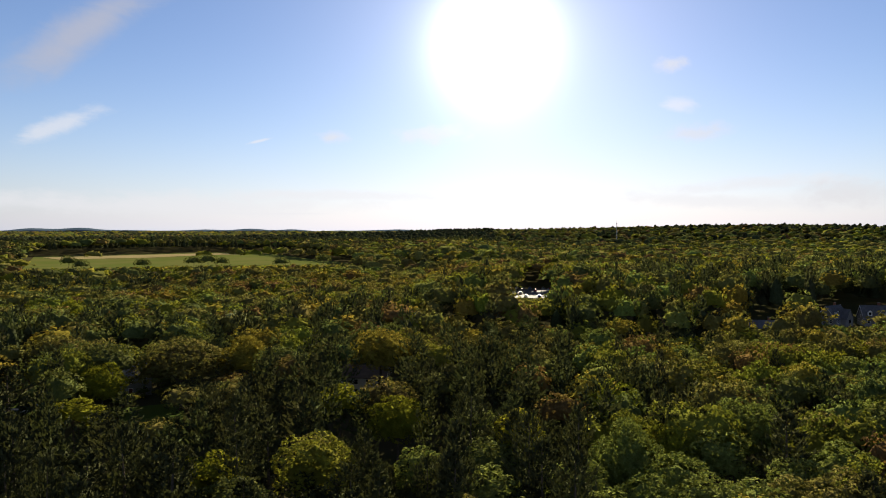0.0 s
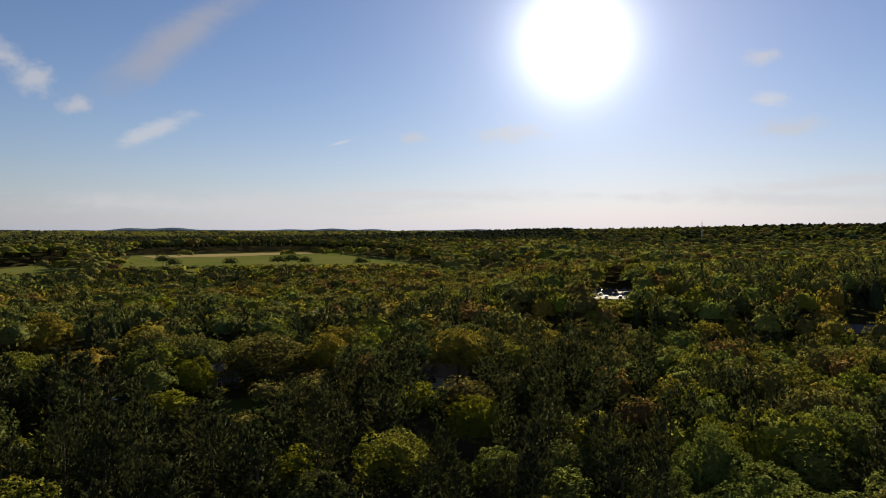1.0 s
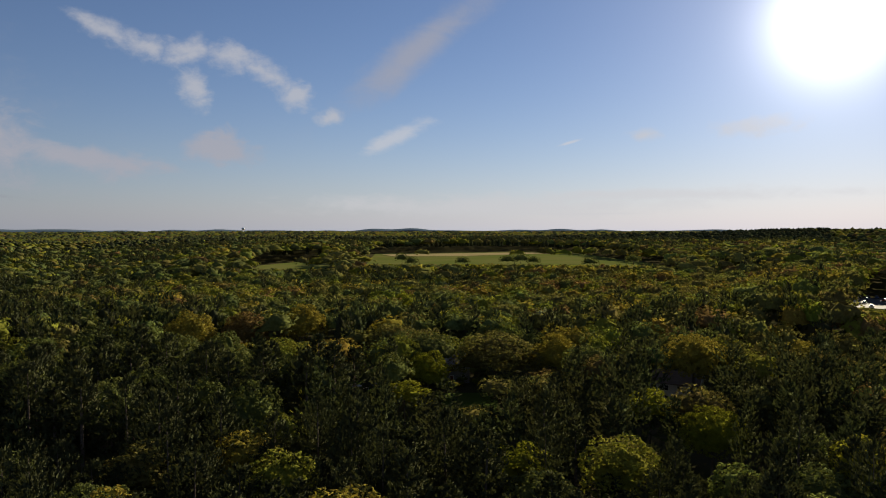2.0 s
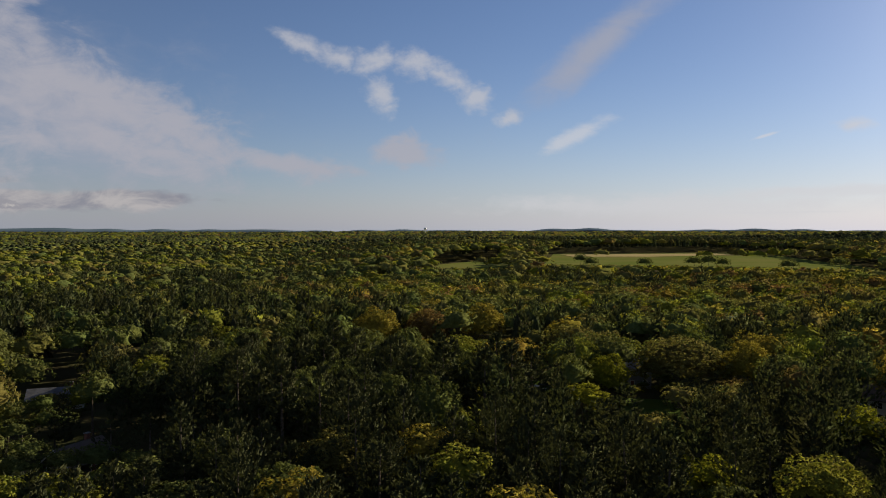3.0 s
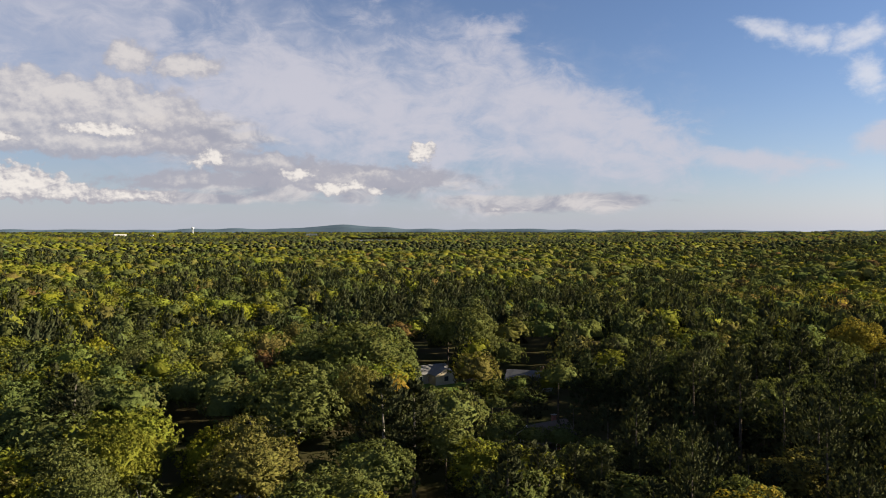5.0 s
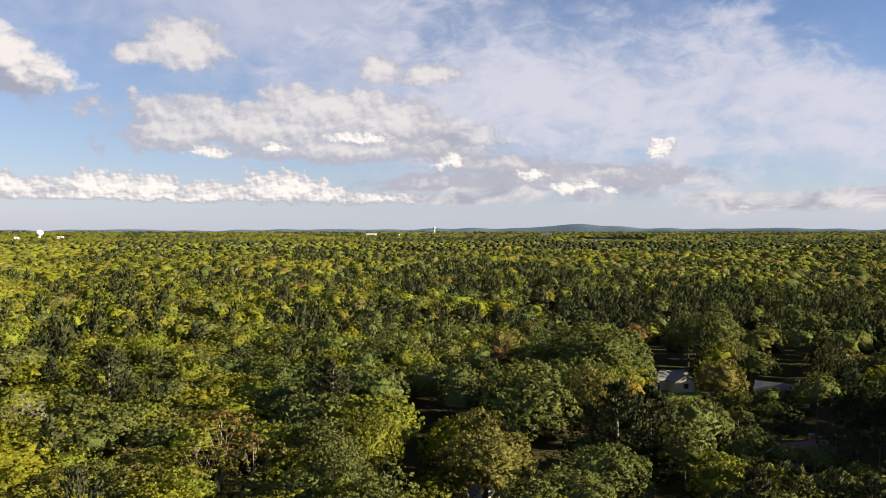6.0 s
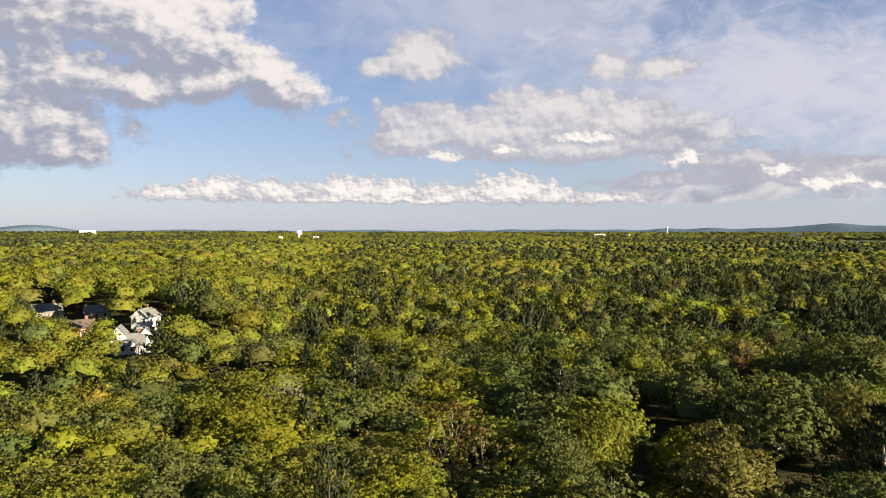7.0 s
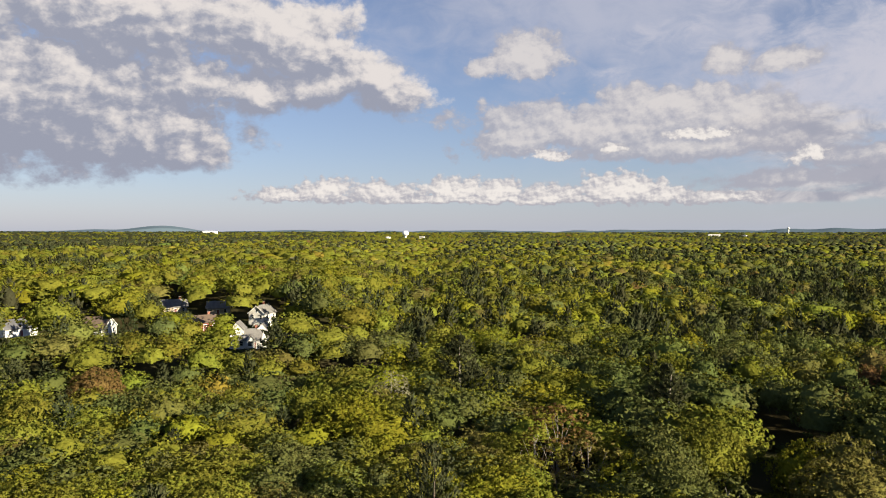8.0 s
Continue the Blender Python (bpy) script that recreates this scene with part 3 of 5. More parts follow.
def pine_crown(rng, h, r, tiers, limbs, tufts, size, low=0.3, shape=1.2):
    """Limbs in loose tiers, each a plume of upswept needle tufts that ends in upright candles; limbs differ in length and some are missing."""
    k = np.repeat((np.arange(tiers) + 0.5) / tiers, limbs)
    k = np.clip(k + rng.normal(size=len(k)) * 0.3 / tiers, 0.01, 0.99)
    z = (low + (1 - low) * 0.97 * k) * h
    length = r * (1 - k ** shape) * rng.uniform(0.6, 1.12, len(k)) * (0.7 + 0.3 * smooth(0, 0.25, k)) + 0.4
    ang = np.repeat(np.arange(tiers) * 1.9, limbs) + np.tile(np.arange(limbs) * 2 * math.pi / limbs, tiers) + rng.normal(size=len(k)) * 0.3
    rise = 0.1 + 0.8 * k ** 2
    out = np.stack([np.cos(ang), np.sin(ang), rise], 1)
    across = np.stack([-np.sin(ang), np.cos(ang), np.zeros(len(k))], 1)
    share = np.maximum(2, (tufts * (0.35 + 0.65 * length / length.max())).astype(int))
    pick = np.repeat(np.arange(len(k)), share)
    along = rng.uniform(0.1, 1.0, len(pick)) ** 0.55
    fan = rng.uniform(-1, 1, len(pick)) * 0.46 * (1.2 - along)
    ln = length[pick][:, None]
    p = np.stack([np.zeros(len(pick)), np.zeros(len(pick)), z[pick]], 1) + out[pick] * ln * along[:, None] + across[pick] * ln * fan[:, None]
    p = p + rng.normal(size=p.shape) * np.array([0.14, 0.14, 0.2]) * (0.5 + size)
    p[:, 2] += 0.16 * ln[:, 0] * along ** 2
    grow = out[pick] * 0.5 + across[pick] * (fan * 0.9)[:, None] + rng.normal(size=p.shape) * 0.26 + np.array([0, 0, 0.7])
    grow /= np.linalg.norm(grow, axis=1, keepdims=True)
    side = np.cross(grow, rng.normal(size=p.shape))
    side /= np.linalg.norm(side, axis=1, keepdims=True)
    s = (size * rng.uniform(0.65, 1.35, len(p)))[:, None]
    v = np.stack([p + grow * s * 1.25, p - grow * s * 0.5 + side * s * 0.45, p - grow * s * 0.5 - side * s * 0.45], 1).reshape(-1, 3)
    soft = out[pick] * np.array([0.7, 0.7, 0.2]) + grow * 0.3 + rng.normal(size=p.shape) * 0.2 + np.array([0, 0, 0.3])
    soft = np.repeat(soft / np.linalg.norm(soft, axis=1, keepdims=True), 3, 0)
    return v, np.arange(3 * len(p)).reshape(-1, 3), soft


def tube(verts, faces, a, b, ra, rb, sides=6):
    a, b = Vector(a), Vector(b)
    q = (b - a).to_track_quat("Z", "Y")
    base = len(verts)
    for p, r in ((a, ra), (b, rb)):
        for k in range(sides):
            w = 2 * math.pi * k / sides
            verts.append(tuple(p + q @ Vector((math.cos(w) * r, math.sin(w) * r, 0))))
    for k in range(sides):
        faces.append((base + k, base + (k + 1) % sides, base + sides + (k + 1) % sides, base + sides + k))


def quick_mesh(name, v, f, bough, mat, tint=None):
    me = bpy.data.meshes.new(name)
    v, f = np.asarray(v, np.float32), np.asarray(f, np.int32)
    me.vertices.add(len(v))
    me.vertices.foreach_set("co", v.ravel())
    me.loops.add(f.size)
    me.loops.foreach_set("vertex_index", f.ravel())
    me.polygons.add(len(f))
    me.polygons.foreach_set("loop_start", np.arange(len(f), dtype=np.int32) * 3)
    me.update(calc_edges=True)
    me.materials.append(mat)
    me.attributes.new("bough_normal", "FLOAT_VECTOR", "POINT").data.foreach_set("vector", np.asarray(bough, np.float32).ravel())
    if tint is not None:
        at = me.color_attributes.new("tint", "FLOAT_COLOR", "POINT")
        at.data.foreach_set("color", np.concatenate([tint, np.ones((len(tint), 1))], 1).astype(np.float32).ravel())
    return me


def trunk_mesh(rng, h, top, limbs, mat, thick, steep=0.45):
    verts, faces = [], []
    lean = rng.normal(size=2) * 0.015 * h
    pts = [(lean[0] * k * k, lean[1] * k * k, top * k) for k in (0, 0.06, 0.35, 0.7, 1)]
    rad = [thick * 1.5, thick, thick * 0.78, thick * 0.5, thick * 0.12]
    for i in range(4):
        tube(verts, faces, pts[i], pts[i + 1], rad[i], rad[i + 1], 7)
    for p in limbs:
        z0 = max((0.3 if steep < 1 else 0.04) * h, min(top * 0.92, p[2] - steep * math.hypot(p[0], p[1])))
        mid = (p[0] * 0.5, p[1] * 0.5, z0 + (p[2] - z0) * 0.42)
        tube(verts, faces, (0, 0, z0), mid, thick * 0.4, thick * 0.26, 5)
        tube(verts, faces, mid, tuple(p), thick * 0.26, thick * 0.06, 5)
    me = bpy.data.meshes.new("trunk")
    me.from_pydata(verts, [], faces)
    me.materials.append(mat)
    return me


# Kinds of tree: height and crown radius at scale 1, and meshes for the trunk and the crown
KINDS = {}


def grow_kinds():
    rng = np.random.default_rng(7)
    radii, bases = (7.2, 6.4, 8.0, 6.8), (0.26, 0.3, 0.22, 0.3)
    for i in range(4):
        # single oaks, tall maples, thin trees and pines that stand near
        v, f, way, c = broad_crown(rng, 20.0, radii[i], 7600, 0.25, (30, 26, 36, 28)[i], bases[i], core=(26, 14), shrink=0.72, tuft=12, puff_size=0.5)
        KINDS["oak", "hero", i] = (20.0, radii[i], trunk_mesh(rng, 20.0, 16.0, c[:9], BARK, 0.36), (v, f, way), {})
        v, f, way, c = broad_crown(rng, 20.0, radii[i], 3400, 0.29, (26, 22, 32, 24)[i], bases[i] + 0.12, core=(18, 10), shrink=0.72, tuft=9, puff_size=0.52)
        KINDS["oak", "near", i] = (20.0, radii[i], trunk_mesh(rng, 20.0, 16.0, c[:7], BARK, 0.36), (v, f, way), {})
        r = (4.2, 3.6, 4.6, 3.9)[i]
        v, f, way, c = broad_crown(rng, 20.0, r, 2400, 0.25, (18, 15, 21, 16)[i], (0.42, 0.46, 0.4, 0.48)[i], 0.2, (13, 7), 0.68, 8, 0.42)
        KINDS["maple", "near", i] = (20.0, r, trunk_mesh(rng, 20.0, 17.0, c[:6], BARK, 0.2), (v, f, way), {})
        r = (4.8, 4.2, 5.4, 3.8)[i]
        KINDS["pine", "near", i] = (22.0, r, trunk_mesh(rng, 22.0, 21.0, [], BARK, 0.3), pine_crown(rng, 22.0, r, (15, 16, 14, 16)[i], 6, 30, 0.36, (0.3, 0.28, 0.32, 0.26)[i], (2.0, 1.7, 2.3, 1.6)[i]), {})
        KINDS["pine", "hero", i] = (22.0, r, trunk_mesh(rng, 22.0, 21.0, [], PALE_BARK, 0.3), pine_crown(rng, 22.0, r, (13, 14, 12, 15)[i], 6, 84, 0.32, (0.3, 0.28, 0.34, 0.26)[i], (2.3, 1.9, 2.6, 1.8)[i]), {})
        # the wood behind them
        v, f, way, c = broad_crown(rng, 20.0, radii[i], 950, 0.4, (24, 20, 28, 22)[i], bases[i] + 0.16, core=(13, 6), shrink=0.76, tuft=5, puff_size=0.54, deep=1.6, under=1.1)
        KINDS["oak", "mid", i] = (20.0, radii[i], trunk_mesh(rng, 20.0, 16.0, c[:5], BARK, 0.36), (v, f, way), {})
        v, f, way, c = broad_crown(rng, 20.0, 5.0, 540, 0.37, 15, (0.44, 0.5, 0.46, 0.52)[i], 0.2, (10, 5), 0.76, 5, 0.46, 1.6, 1.1)
        KINDS["maple", "mid", i] = (20.0, 5.0, trunk_mesh(rng, 20.0, 17.0, c[:5], BARK, 0.2), (v, f, way), {})
        r = (4.8, 4.2, 5.4, 3.8)[i]
        KINDS["pine", "mid", i] = (22.0, r, trunk_mesh(rng, 22.0, 21.0, [], BARK, 0.3), pine_crown(rng, 22.0, r, (12, 14, 11, 14)[i], 5, 9, 0.62, (0.36, 0.34, 0.38, 0.32)[i], (2.0, 1.7, 2.3, 1.6)[i]), {})
    for i in range(2):
        v, f, way, c = broad_crown(rng, 20.0, 3.8, 1300, 0.24, 15, 0.38, 0.6, tuft=8, puff_size=0.42)
        KINDS["sparse", "near", i] = (20.0, 3.8, trunk_mesh(rng, 20.0, 18.4, c, PALE_BARK, 0.19, 3.2), (v, f, way), {})


grow_kinds()
TREE_LABELS = {"green": "fresh green broadleaf tree in spring leaf", "deep": "dark green broadleaf tree with a dense crown",
               "lime": "bright yellow-green tree in young leaf", "olive": "olive-green oak with a rounded crown",
               "gold": "golden flowering oak with a rounded crown", "bronze": "bronze-brown tree just coming into leaf",
               "pale": "pale grey-green blossoming tree", "fresh": "light green maple with clumped leaves",
               "pine": "tall dark white pine with upswept limbs"}
HEROES = []


def tree(kind, az, d, high, wide, tone, lod="near", form=None, rng=None):
    """One tree: heading and distance, height and crown radius in metres."""
    rng = rng or np.random.default_rng(int(az * 131 + d * 17) % 99991)
    forms = [k for k in KINDS if k[0] == kind and k[1] == lod]
    h, r, trunk, (v, f, bough), made = KINDS[forms[int(rng.integers(len(forms))) if form is None else form]]
    if tone not in made:
        made[tone] = quick_mesh("crown", v, f, bough, LEAF[tone])
    x, y = spot(az, d)
    name = "pine_tree" if kind == "pine" else "broadleaf_tree"
    root = new(name)
    root.matrix_world = Matrix.LocRotScale((x, y, float(land(x, y)) - 0.15), Euler((0, 0, rng.uniform(0, 6.28))), (wide / r, wide / r, high / h))
    root.empty_display_size = 0.5
    for part_name, me in (("trunk", trunk), ("crown", made[tone])):
        new(part_name, me).parent = root
    label = TREE_LABELS[tone] if kind != "sparse" else "thin-crowned tree with pale bare limbs"
    return tagged(root, label, "tree", "pines" if kind == "pine" else "broadleaf trees")


def hero(kind, az, d, high, wide, tone, lod="near", form=None):
    HEROES.append((*spot(az, d), wide * 0.95))
    return tree(kind, az, d, high, wide, tone, "hero" if kind in ("oak", "pine") and lod == "near" else lod, form)



# single trees that stand out
hero("oak", 84.8, 130, 22.5, 10.0, "deep", form=0)
hero("oak", 79.6, 172, 25, 13, "deep", form=2)
hero("pine", 77.9, 114, 23, 6.8, "pine", form=2)
hero("pine", 75.6, 118, 22, 6.2, "pine", form=0)
hero("oak", 88.3, 103, 18, 7.2, "olive", form=1)
hero("oak", 79.9, 133, 21.5, 6.2, "olive", form=3)
hero("oak", 71.2, 224, 23, 9, "deep", form=3)
hero("oak", 72.9, 236, 21, 7.5, "deep", form=0)
hero("maple", 68.6, 172, 10, 4.2, "olive")
hero("oak", 76.9, 186, 16, 6.0, "deep", form=1)
for az, d, high, wide in ((66.6, 168, 10, 4.5), (69.4, 172, 11, 4.5), (64.2, 176, 15, 5.5),
                          (66.2, 140, 8.5, 4.0), (63.9, 140, 8.5, 4.0), (69.4, 138, 9.5, 4.0), (61.0, 130, 9.5, 4.0), (65.6, 131, 7, 3.4), (68.4, 148, 9, 4.0)):
    hero("oak", az, d, high, wide, "deep", "mid")
hero("oak", 43.5, 236, 21, 8.5, "gold", form=3)
hero("oak", 39.5, 244, 20, 7.5, "bronze", form=1)
hero("oak", 35.0, 252, 21, 8, "gold", form=0)
hero("oak", 38.3, 170, 15.5, 9.0, "lime", form=2)
hero("oak", -14.4, 106, 19, 5.5, "fresh", form=0)
hero("oak", -22.6, 128, 19, 7.5, "fresh", form=2)
hero("maple", -18.0, 100, 17, 4.6, "fresh")
hero("maple", -26.5, 104, 17, 4.8, "fresh")
for az, d, high, wide in ((-10.6, 96, 16, 4.6), (-12.6, 88, 15, 4.2), (-16.2, 92, 16, 4.4), (-20.4, 92, 16.5, 4.6), (-23.8, 94, 16, 4.8), (-29.0, 112, 17, 5.0), (-21.0, 112, 17, 4.8), (1.5, 104, 15, 4.2), (-2.6, 128, 15, 4.4)):
    hero("maple", az, d, high, wide, "fresh")
hero("oak", 5.0, 190, 20.5, 8.2, "gold", form=1)
hero("oak", 20.0, 198, 18.5, 12.5, "olive", form=2)
hero("oak", 15.2, 200, 18, 7.5, "gold", form=0)
hero("oak", 25.4, 183, 15.5, 6.0, "lime", form=3)
hero("maple", 8.1, 146, 15.5, 4.6, "lime")
hero("oak", 3.6, 134, 15.5, 6.0, "lime", form=1)
hero("maple", 9.8, 108, 16, 4.6, "olive")
hero("maple", 27.2, 160, 13, 5.2, "lime")
hero("sparse", 122.1, 152, 17, 4.2, "pale")
hero("sparse", 108.9, 116, 18.5, 5.4, "bronze")
hero("pine", 116.6, 168, 22, 6.4, "pine", form=2)
hero("oak", 143.6, 170, 17, 5.6, "bronze", form=1)
hero("oak", 125.4, 131, 17.5, 8.5, "lime", form=2)
hero("pine", 100.7, 138, 22, 5.4, "pine", form=1)
hero("sparse", 106.4, 106, 17, 4.4, "olive")
hero("sparse", 110.6, 109, 17, 4.6, "green")
for az, d, high, wide, kind in ((69.6, 127, 9, 3.6, "maple"), (63.6, 119, 9, 3.8, "maple"), (60.4, 141, 13, 4.6, "pine"), (66.4, 124, 7.5, 3.2, "maple"),
                                (70.6, 150, 10, 4.0, "maple"), (63.0, 148, 11, 4.2, "pine"), (69.0, 165, 9, 3.8, "maple"), (60.0, 120, 12, 4.4, "pine")):
    hero(kind, az, d, high, wide, "pine" if kind == "pine" else "deep", "mid")
# lone trees and clumps in and before the meadow
for az, d, high, wide in ((27.4, 578, 17, 6), (26.6, 572, 15, 6), (19.0, 575, 15, 7), (18.0, 570, 17, 7), (17.0, 576, 14, 6), (9.4, 580, 15, 7), (22.6, 574, 14, 6), (12.6, 572, 14, 7)):
    hero("oak", az, d, high, wide, "deep", "mid")
# tall pines and oaks that shade the yards
_g = np.random.default_rng(31)
for i in range(8):
    for j in range(7):
        x, y = -84 - 8.6 * i + _g.uniform(-2.6, 2.6), 82 + 8.8 * j + _g.uniform(-2.8, 2.8)
        az, d = float(heading(x, y)), math.hypot(x, y)
        if az < 58.3 and d > 108:
            HEROES.append((x, y, 5.2))
            if _g.uniform() < 0.68:
                tree("pine", az, d, _g.uniform(21, 25), _g.uniform(5.0, 6.2), "pine")
            else:
                tree("oak", az, d, _g.uniform(18.5, 22), _g.uniform(5.8, 7.2), "deep")

NOISE_ROWS = [(0.021, 0.013, 0.4), (-0.011, 0.024, 1.7), (0.0061, 0.0043, 2.9), (-0.0035, 0.0072, 0.3)]


def drift(x, y, seed=0.0):
    """Slow wander between about -1 and 1 over the land."""
    return sum(np.sin(a * x + b * y + c + seed * (k + 1)) for k, (a, b, c) in enumerate(NOISE_ROWS)) / 2.4


def step_table(v, table):
    """Blend between (position, value) pairs."""
    return np.interp(v, [p for p, _ in table], [q for _, q in table])


def pine_share(x, y):
    a, d = heading(x, y), np.hypot(x, y)
    close = step_table(a, [(-34, 0.25), (-18, 0.3), (-9, 0.82), (4, 0.93), (60, 0.95), (66, 0.75), (76, 0.12), (96, 0.02), (150, 0.02)])
    middle = step_table(a, [(-34, 0.22), (-10, 0.36), (8, 0.3), (16, 0.06), (36, 0.1), (52, 0.36), (70, 0.28), (100, 0.14), (125, 0.14), (150, 0.3)])
    far = step_table(a, [(-34, 0.08), (0, 0.14), (30, 0.18), (50, 0.2), (90, 0.26), (110, 0.12), (125, 0.16), (150, 0.38)])
    k, k2 = smooth(150, 200, d), smooth(300, 500, d)
    p = (close * (1 - k) + middle * k) * (1 - k2) + far * k2
    stand = np.clip(1 + 1.7 * drift(x, y) + 0.5 * drift(x * 2.3, y * 2.3, 1.3), 0.05, 3.2)
    p = p * (1 + (stand - 1) * smooth(170, 260, d))
    belt = (a > -4) & (a < 32) & (d > 1060) & (d < 2100)
    return np.where(belt, 0.9, p)


TONE_NAMES = ["green", "deep", "lime", "olive", "gold", "bronze", "fresh", "pale"]
TONE_WEIGHTS = [(-34, (2, 2, 0.7, 3, 0.8, 0.4, 2, 0.0)), (10, (1.5, 1.5, 0.7, 4, 1.3, 1.0, 0.5, 0.05)), (36, (2, 3.5, 0.3, 3, 0.9, 0.6, 0.3, 0.03)),
                (60, (2, 6.5, 0.1, 2, 0.12, 0.15, 0.1, 0.0)), (95, (3.4, 5, 0.4, 1, 0.1, 0.15, 0.2, 0.0)), (112, (8, 2, 1.6, 0.8, 0.1, 0.09, 0.3, 0.02)),
                (150, (7, 2.2, 1.0, 1.1, 0.12, 0.14, 0.2, 0.02))]


def choose_tones(rng, x, y):
    a = heading(x, y)
    w = np.stack([np.interp(a, [r[0] for r in TONE_WEIGHTS], [r[1][k] for r in TONE_WEIGHTS]) for k in range(len(TONE_NAMES))], 1)
    w[:, 2] *= 1 + 0.8 * drift(x, y, 2.1)
    w[:, 1] *= np.clip(1 + 1.4 * drift(x, y, 6.2), 0.1, 3)
    w[:, 5] *= 1 + 0.9 * drift(x, y, 4.4)
    w = np.cumsum(np.maximum(w, 0), 1)
    return (rng.uniform(size=len(x))[:, None] * w[:, -1:] > w).sum(1)


# open views over low growth: headings, distance of what is seen, height of its foot
SIGHT = [(131.2, 134.8, 222, 10.6), (131.2, 132.9, 268, 12.5), (137.3, 139.5, 328, 12.0), (134.2, 136.2, 318, 12.0), (135.4, 137.3, 268, 11), (147.0, 149.8, 278, 11.5),
         (142.2, 144.8, 268, 11.5), (22.6, 24.6, 214, 2.5), (4.6, 7.9, 198, 3), (-29.9, -27.4, 314, 10), (-32, -29.4, 318, 10), (-24.8, -22.8, 278, 12),
         (-9.0, -5.4, 395, 10), (20.2, 23.6, 182, 2), (29.2, 31.6, 206, 1), (72.0, 77.0, 212, -1), (65.0, 68.0, 208, 5), (58.5, 71.5, 130, 8.5), (71.0, 78.6, 110, -1), (81.0, 88.2, 124, 8), (86.0, 92.0, 100, 7), (78.6, 82.0, 130, 10),
         (41.6, 45.6, 228, 9), (33.2, 36.8, 244, 9), (37.8, 41.2, 238, 10), (3.4, 6.8, 184, 8), (16.6, 23.0, 190, 8), (24.0, 26.9, 177, 6), (13.8, 16.6, 192, 9),
         (7.2, 9.2, 142, 6), (26.2, 28.4, 155, 4),
         (107.6, 110.2, 112, 3), (-16.5, -12.4, 101, 4), (-25.6, -19.6, 122, 6), (35.4, 41.2, 166, 5.5), (1.6, 5.6, 130, 4),
         (6.9, 30.6, 635, 17.5), (32.8, 39.0, 560, 18), (76.0, 82.6, 2230, 21), (92.4, 94.2, 130, 3)]


def height_cap(x, y):
    a, d = heading(x, y), np.hypot(x, y)
    cap = np.full(len(x), 99.0)
    for lo, hi, dist, foot in SIGHT:
        k = (a > lo) & (a < hi) & (d < dist)
        cap[k] = np.minimum(cap[k], EYE[2] - d[k] * (EYE[2] - foot) / dist - land(x[k], y[k]))
    return cap


def sites(rng, near, far, spacing, lo=-36.0, hi=153.5):
    """Tree sites: a jittered grid between two distances, clear of fields, yards and single trees."""
    g = np.arange(-far, far + spacing, spacing)
    x, y = [q.ravel() for q in np.meshgrid(g, g)]
    x = x + rng.uniform(-0.46, 0.46, len(x)) * spacing
    y = y + rng.uniform(-0.46, 0.46, len(y)) * spacing
    d, a = np.hypot(x, y), heading(x, y)
    k = (d >= near) & (d < far) & (a > lo) & (a < hi)
    x, y = x[k], y[k]
    k = ~is_open(x, y)
    for cx, cy, r in HEROES:
        k &= np.hypot(x - cx, y - cy) > r + 1.0
    x, y = x[k], y[k]
    k = height_cap(x, y) > 5
    return x[k], y[k]


def dome(rng, h, r, low=0.45, sides=5, two=True):
    v, f = [(rng.normal() * 0.15 * r, rng.normal() * 0.15 * r, h)], []
    rows = ((0.6, 0.86), (1.0, low)) if two else ((1.0, low),)
    for rr, zz in rows:
        off = rng.uniform(0, 6.28)
        v += [(math.cos(off + 2 * math.pi * k / sides) * rr * r * rng.uniform(0.8, 1.15), math.sin(off + 2 * math.pi * k / sides) * rr * r * rng.uniform(0.8, 1.15),
               h * zz * rng.uniform(0.92, 1.06)) for k in range(sides)]
    f += [(0, 1 + k, 1 + (k + 1) % sides) for k in range(sides)]
    if two:
        for k in range(sides):
            a, b, c, e = 1 + k, 1 + (k + 1) % sides, 1 + sides + k, 1 + sides + (k + 1) % sides
            f += [(a, c, e), (a, e, b)]
    v = np.array(v)
    bough = v * np.array([1 / r, 1 / r, 0]) + np.array([0, 0, 0.6])
    return v, np.array(f), bough * 0.3


def joined(parts):
    vs, fs, bs, n = [], [], [], 0
    for v, f, b in parts:
        vs.append(v)
        fs.append(f + n)
        bs.append(b)
        n += len(v)
    return np.concatenate(vs), np.concatenate(fs), np.concatenate(bs)


def small_forms(rng, kind, level, count):
    """Simpler trees for the middle and far distance, 20 m high with a crown of radius 5."""
    out = []
    for _ in range(count):
        if kind == "pine":
            tiers, limbs, tufts, size = {"middle": (9, 5, 3, 0.95), "far": (6, 4, 2, 1.3), "dim": (5, 3, 2, 1.7)}[level]
            out.append(joined([pine_crown(rng, 20, 4.4, tiers, limbs, tufts, size, 0.42, 2.0), dome(rng, 17, 3.0, 0.5, 5, True)]))
        else:
            n, size, lobes, core, tuft = {"middle": (176, 0.56, 14, (9, 4), 4), "far": (26, 0.95, 10, (7, 3), 2), "dim": (8, 1.2, 8, (7, 3), 2)}[level]
            out.append(broad_crown(rng, 20, 5, n, size, lobes, rng.uniform(0.42, 0.52), 0.0, core, 0.82 if level == "middle" else 0.92, tuft, 0.62, 1.6, 1.1)[:3])
    return out


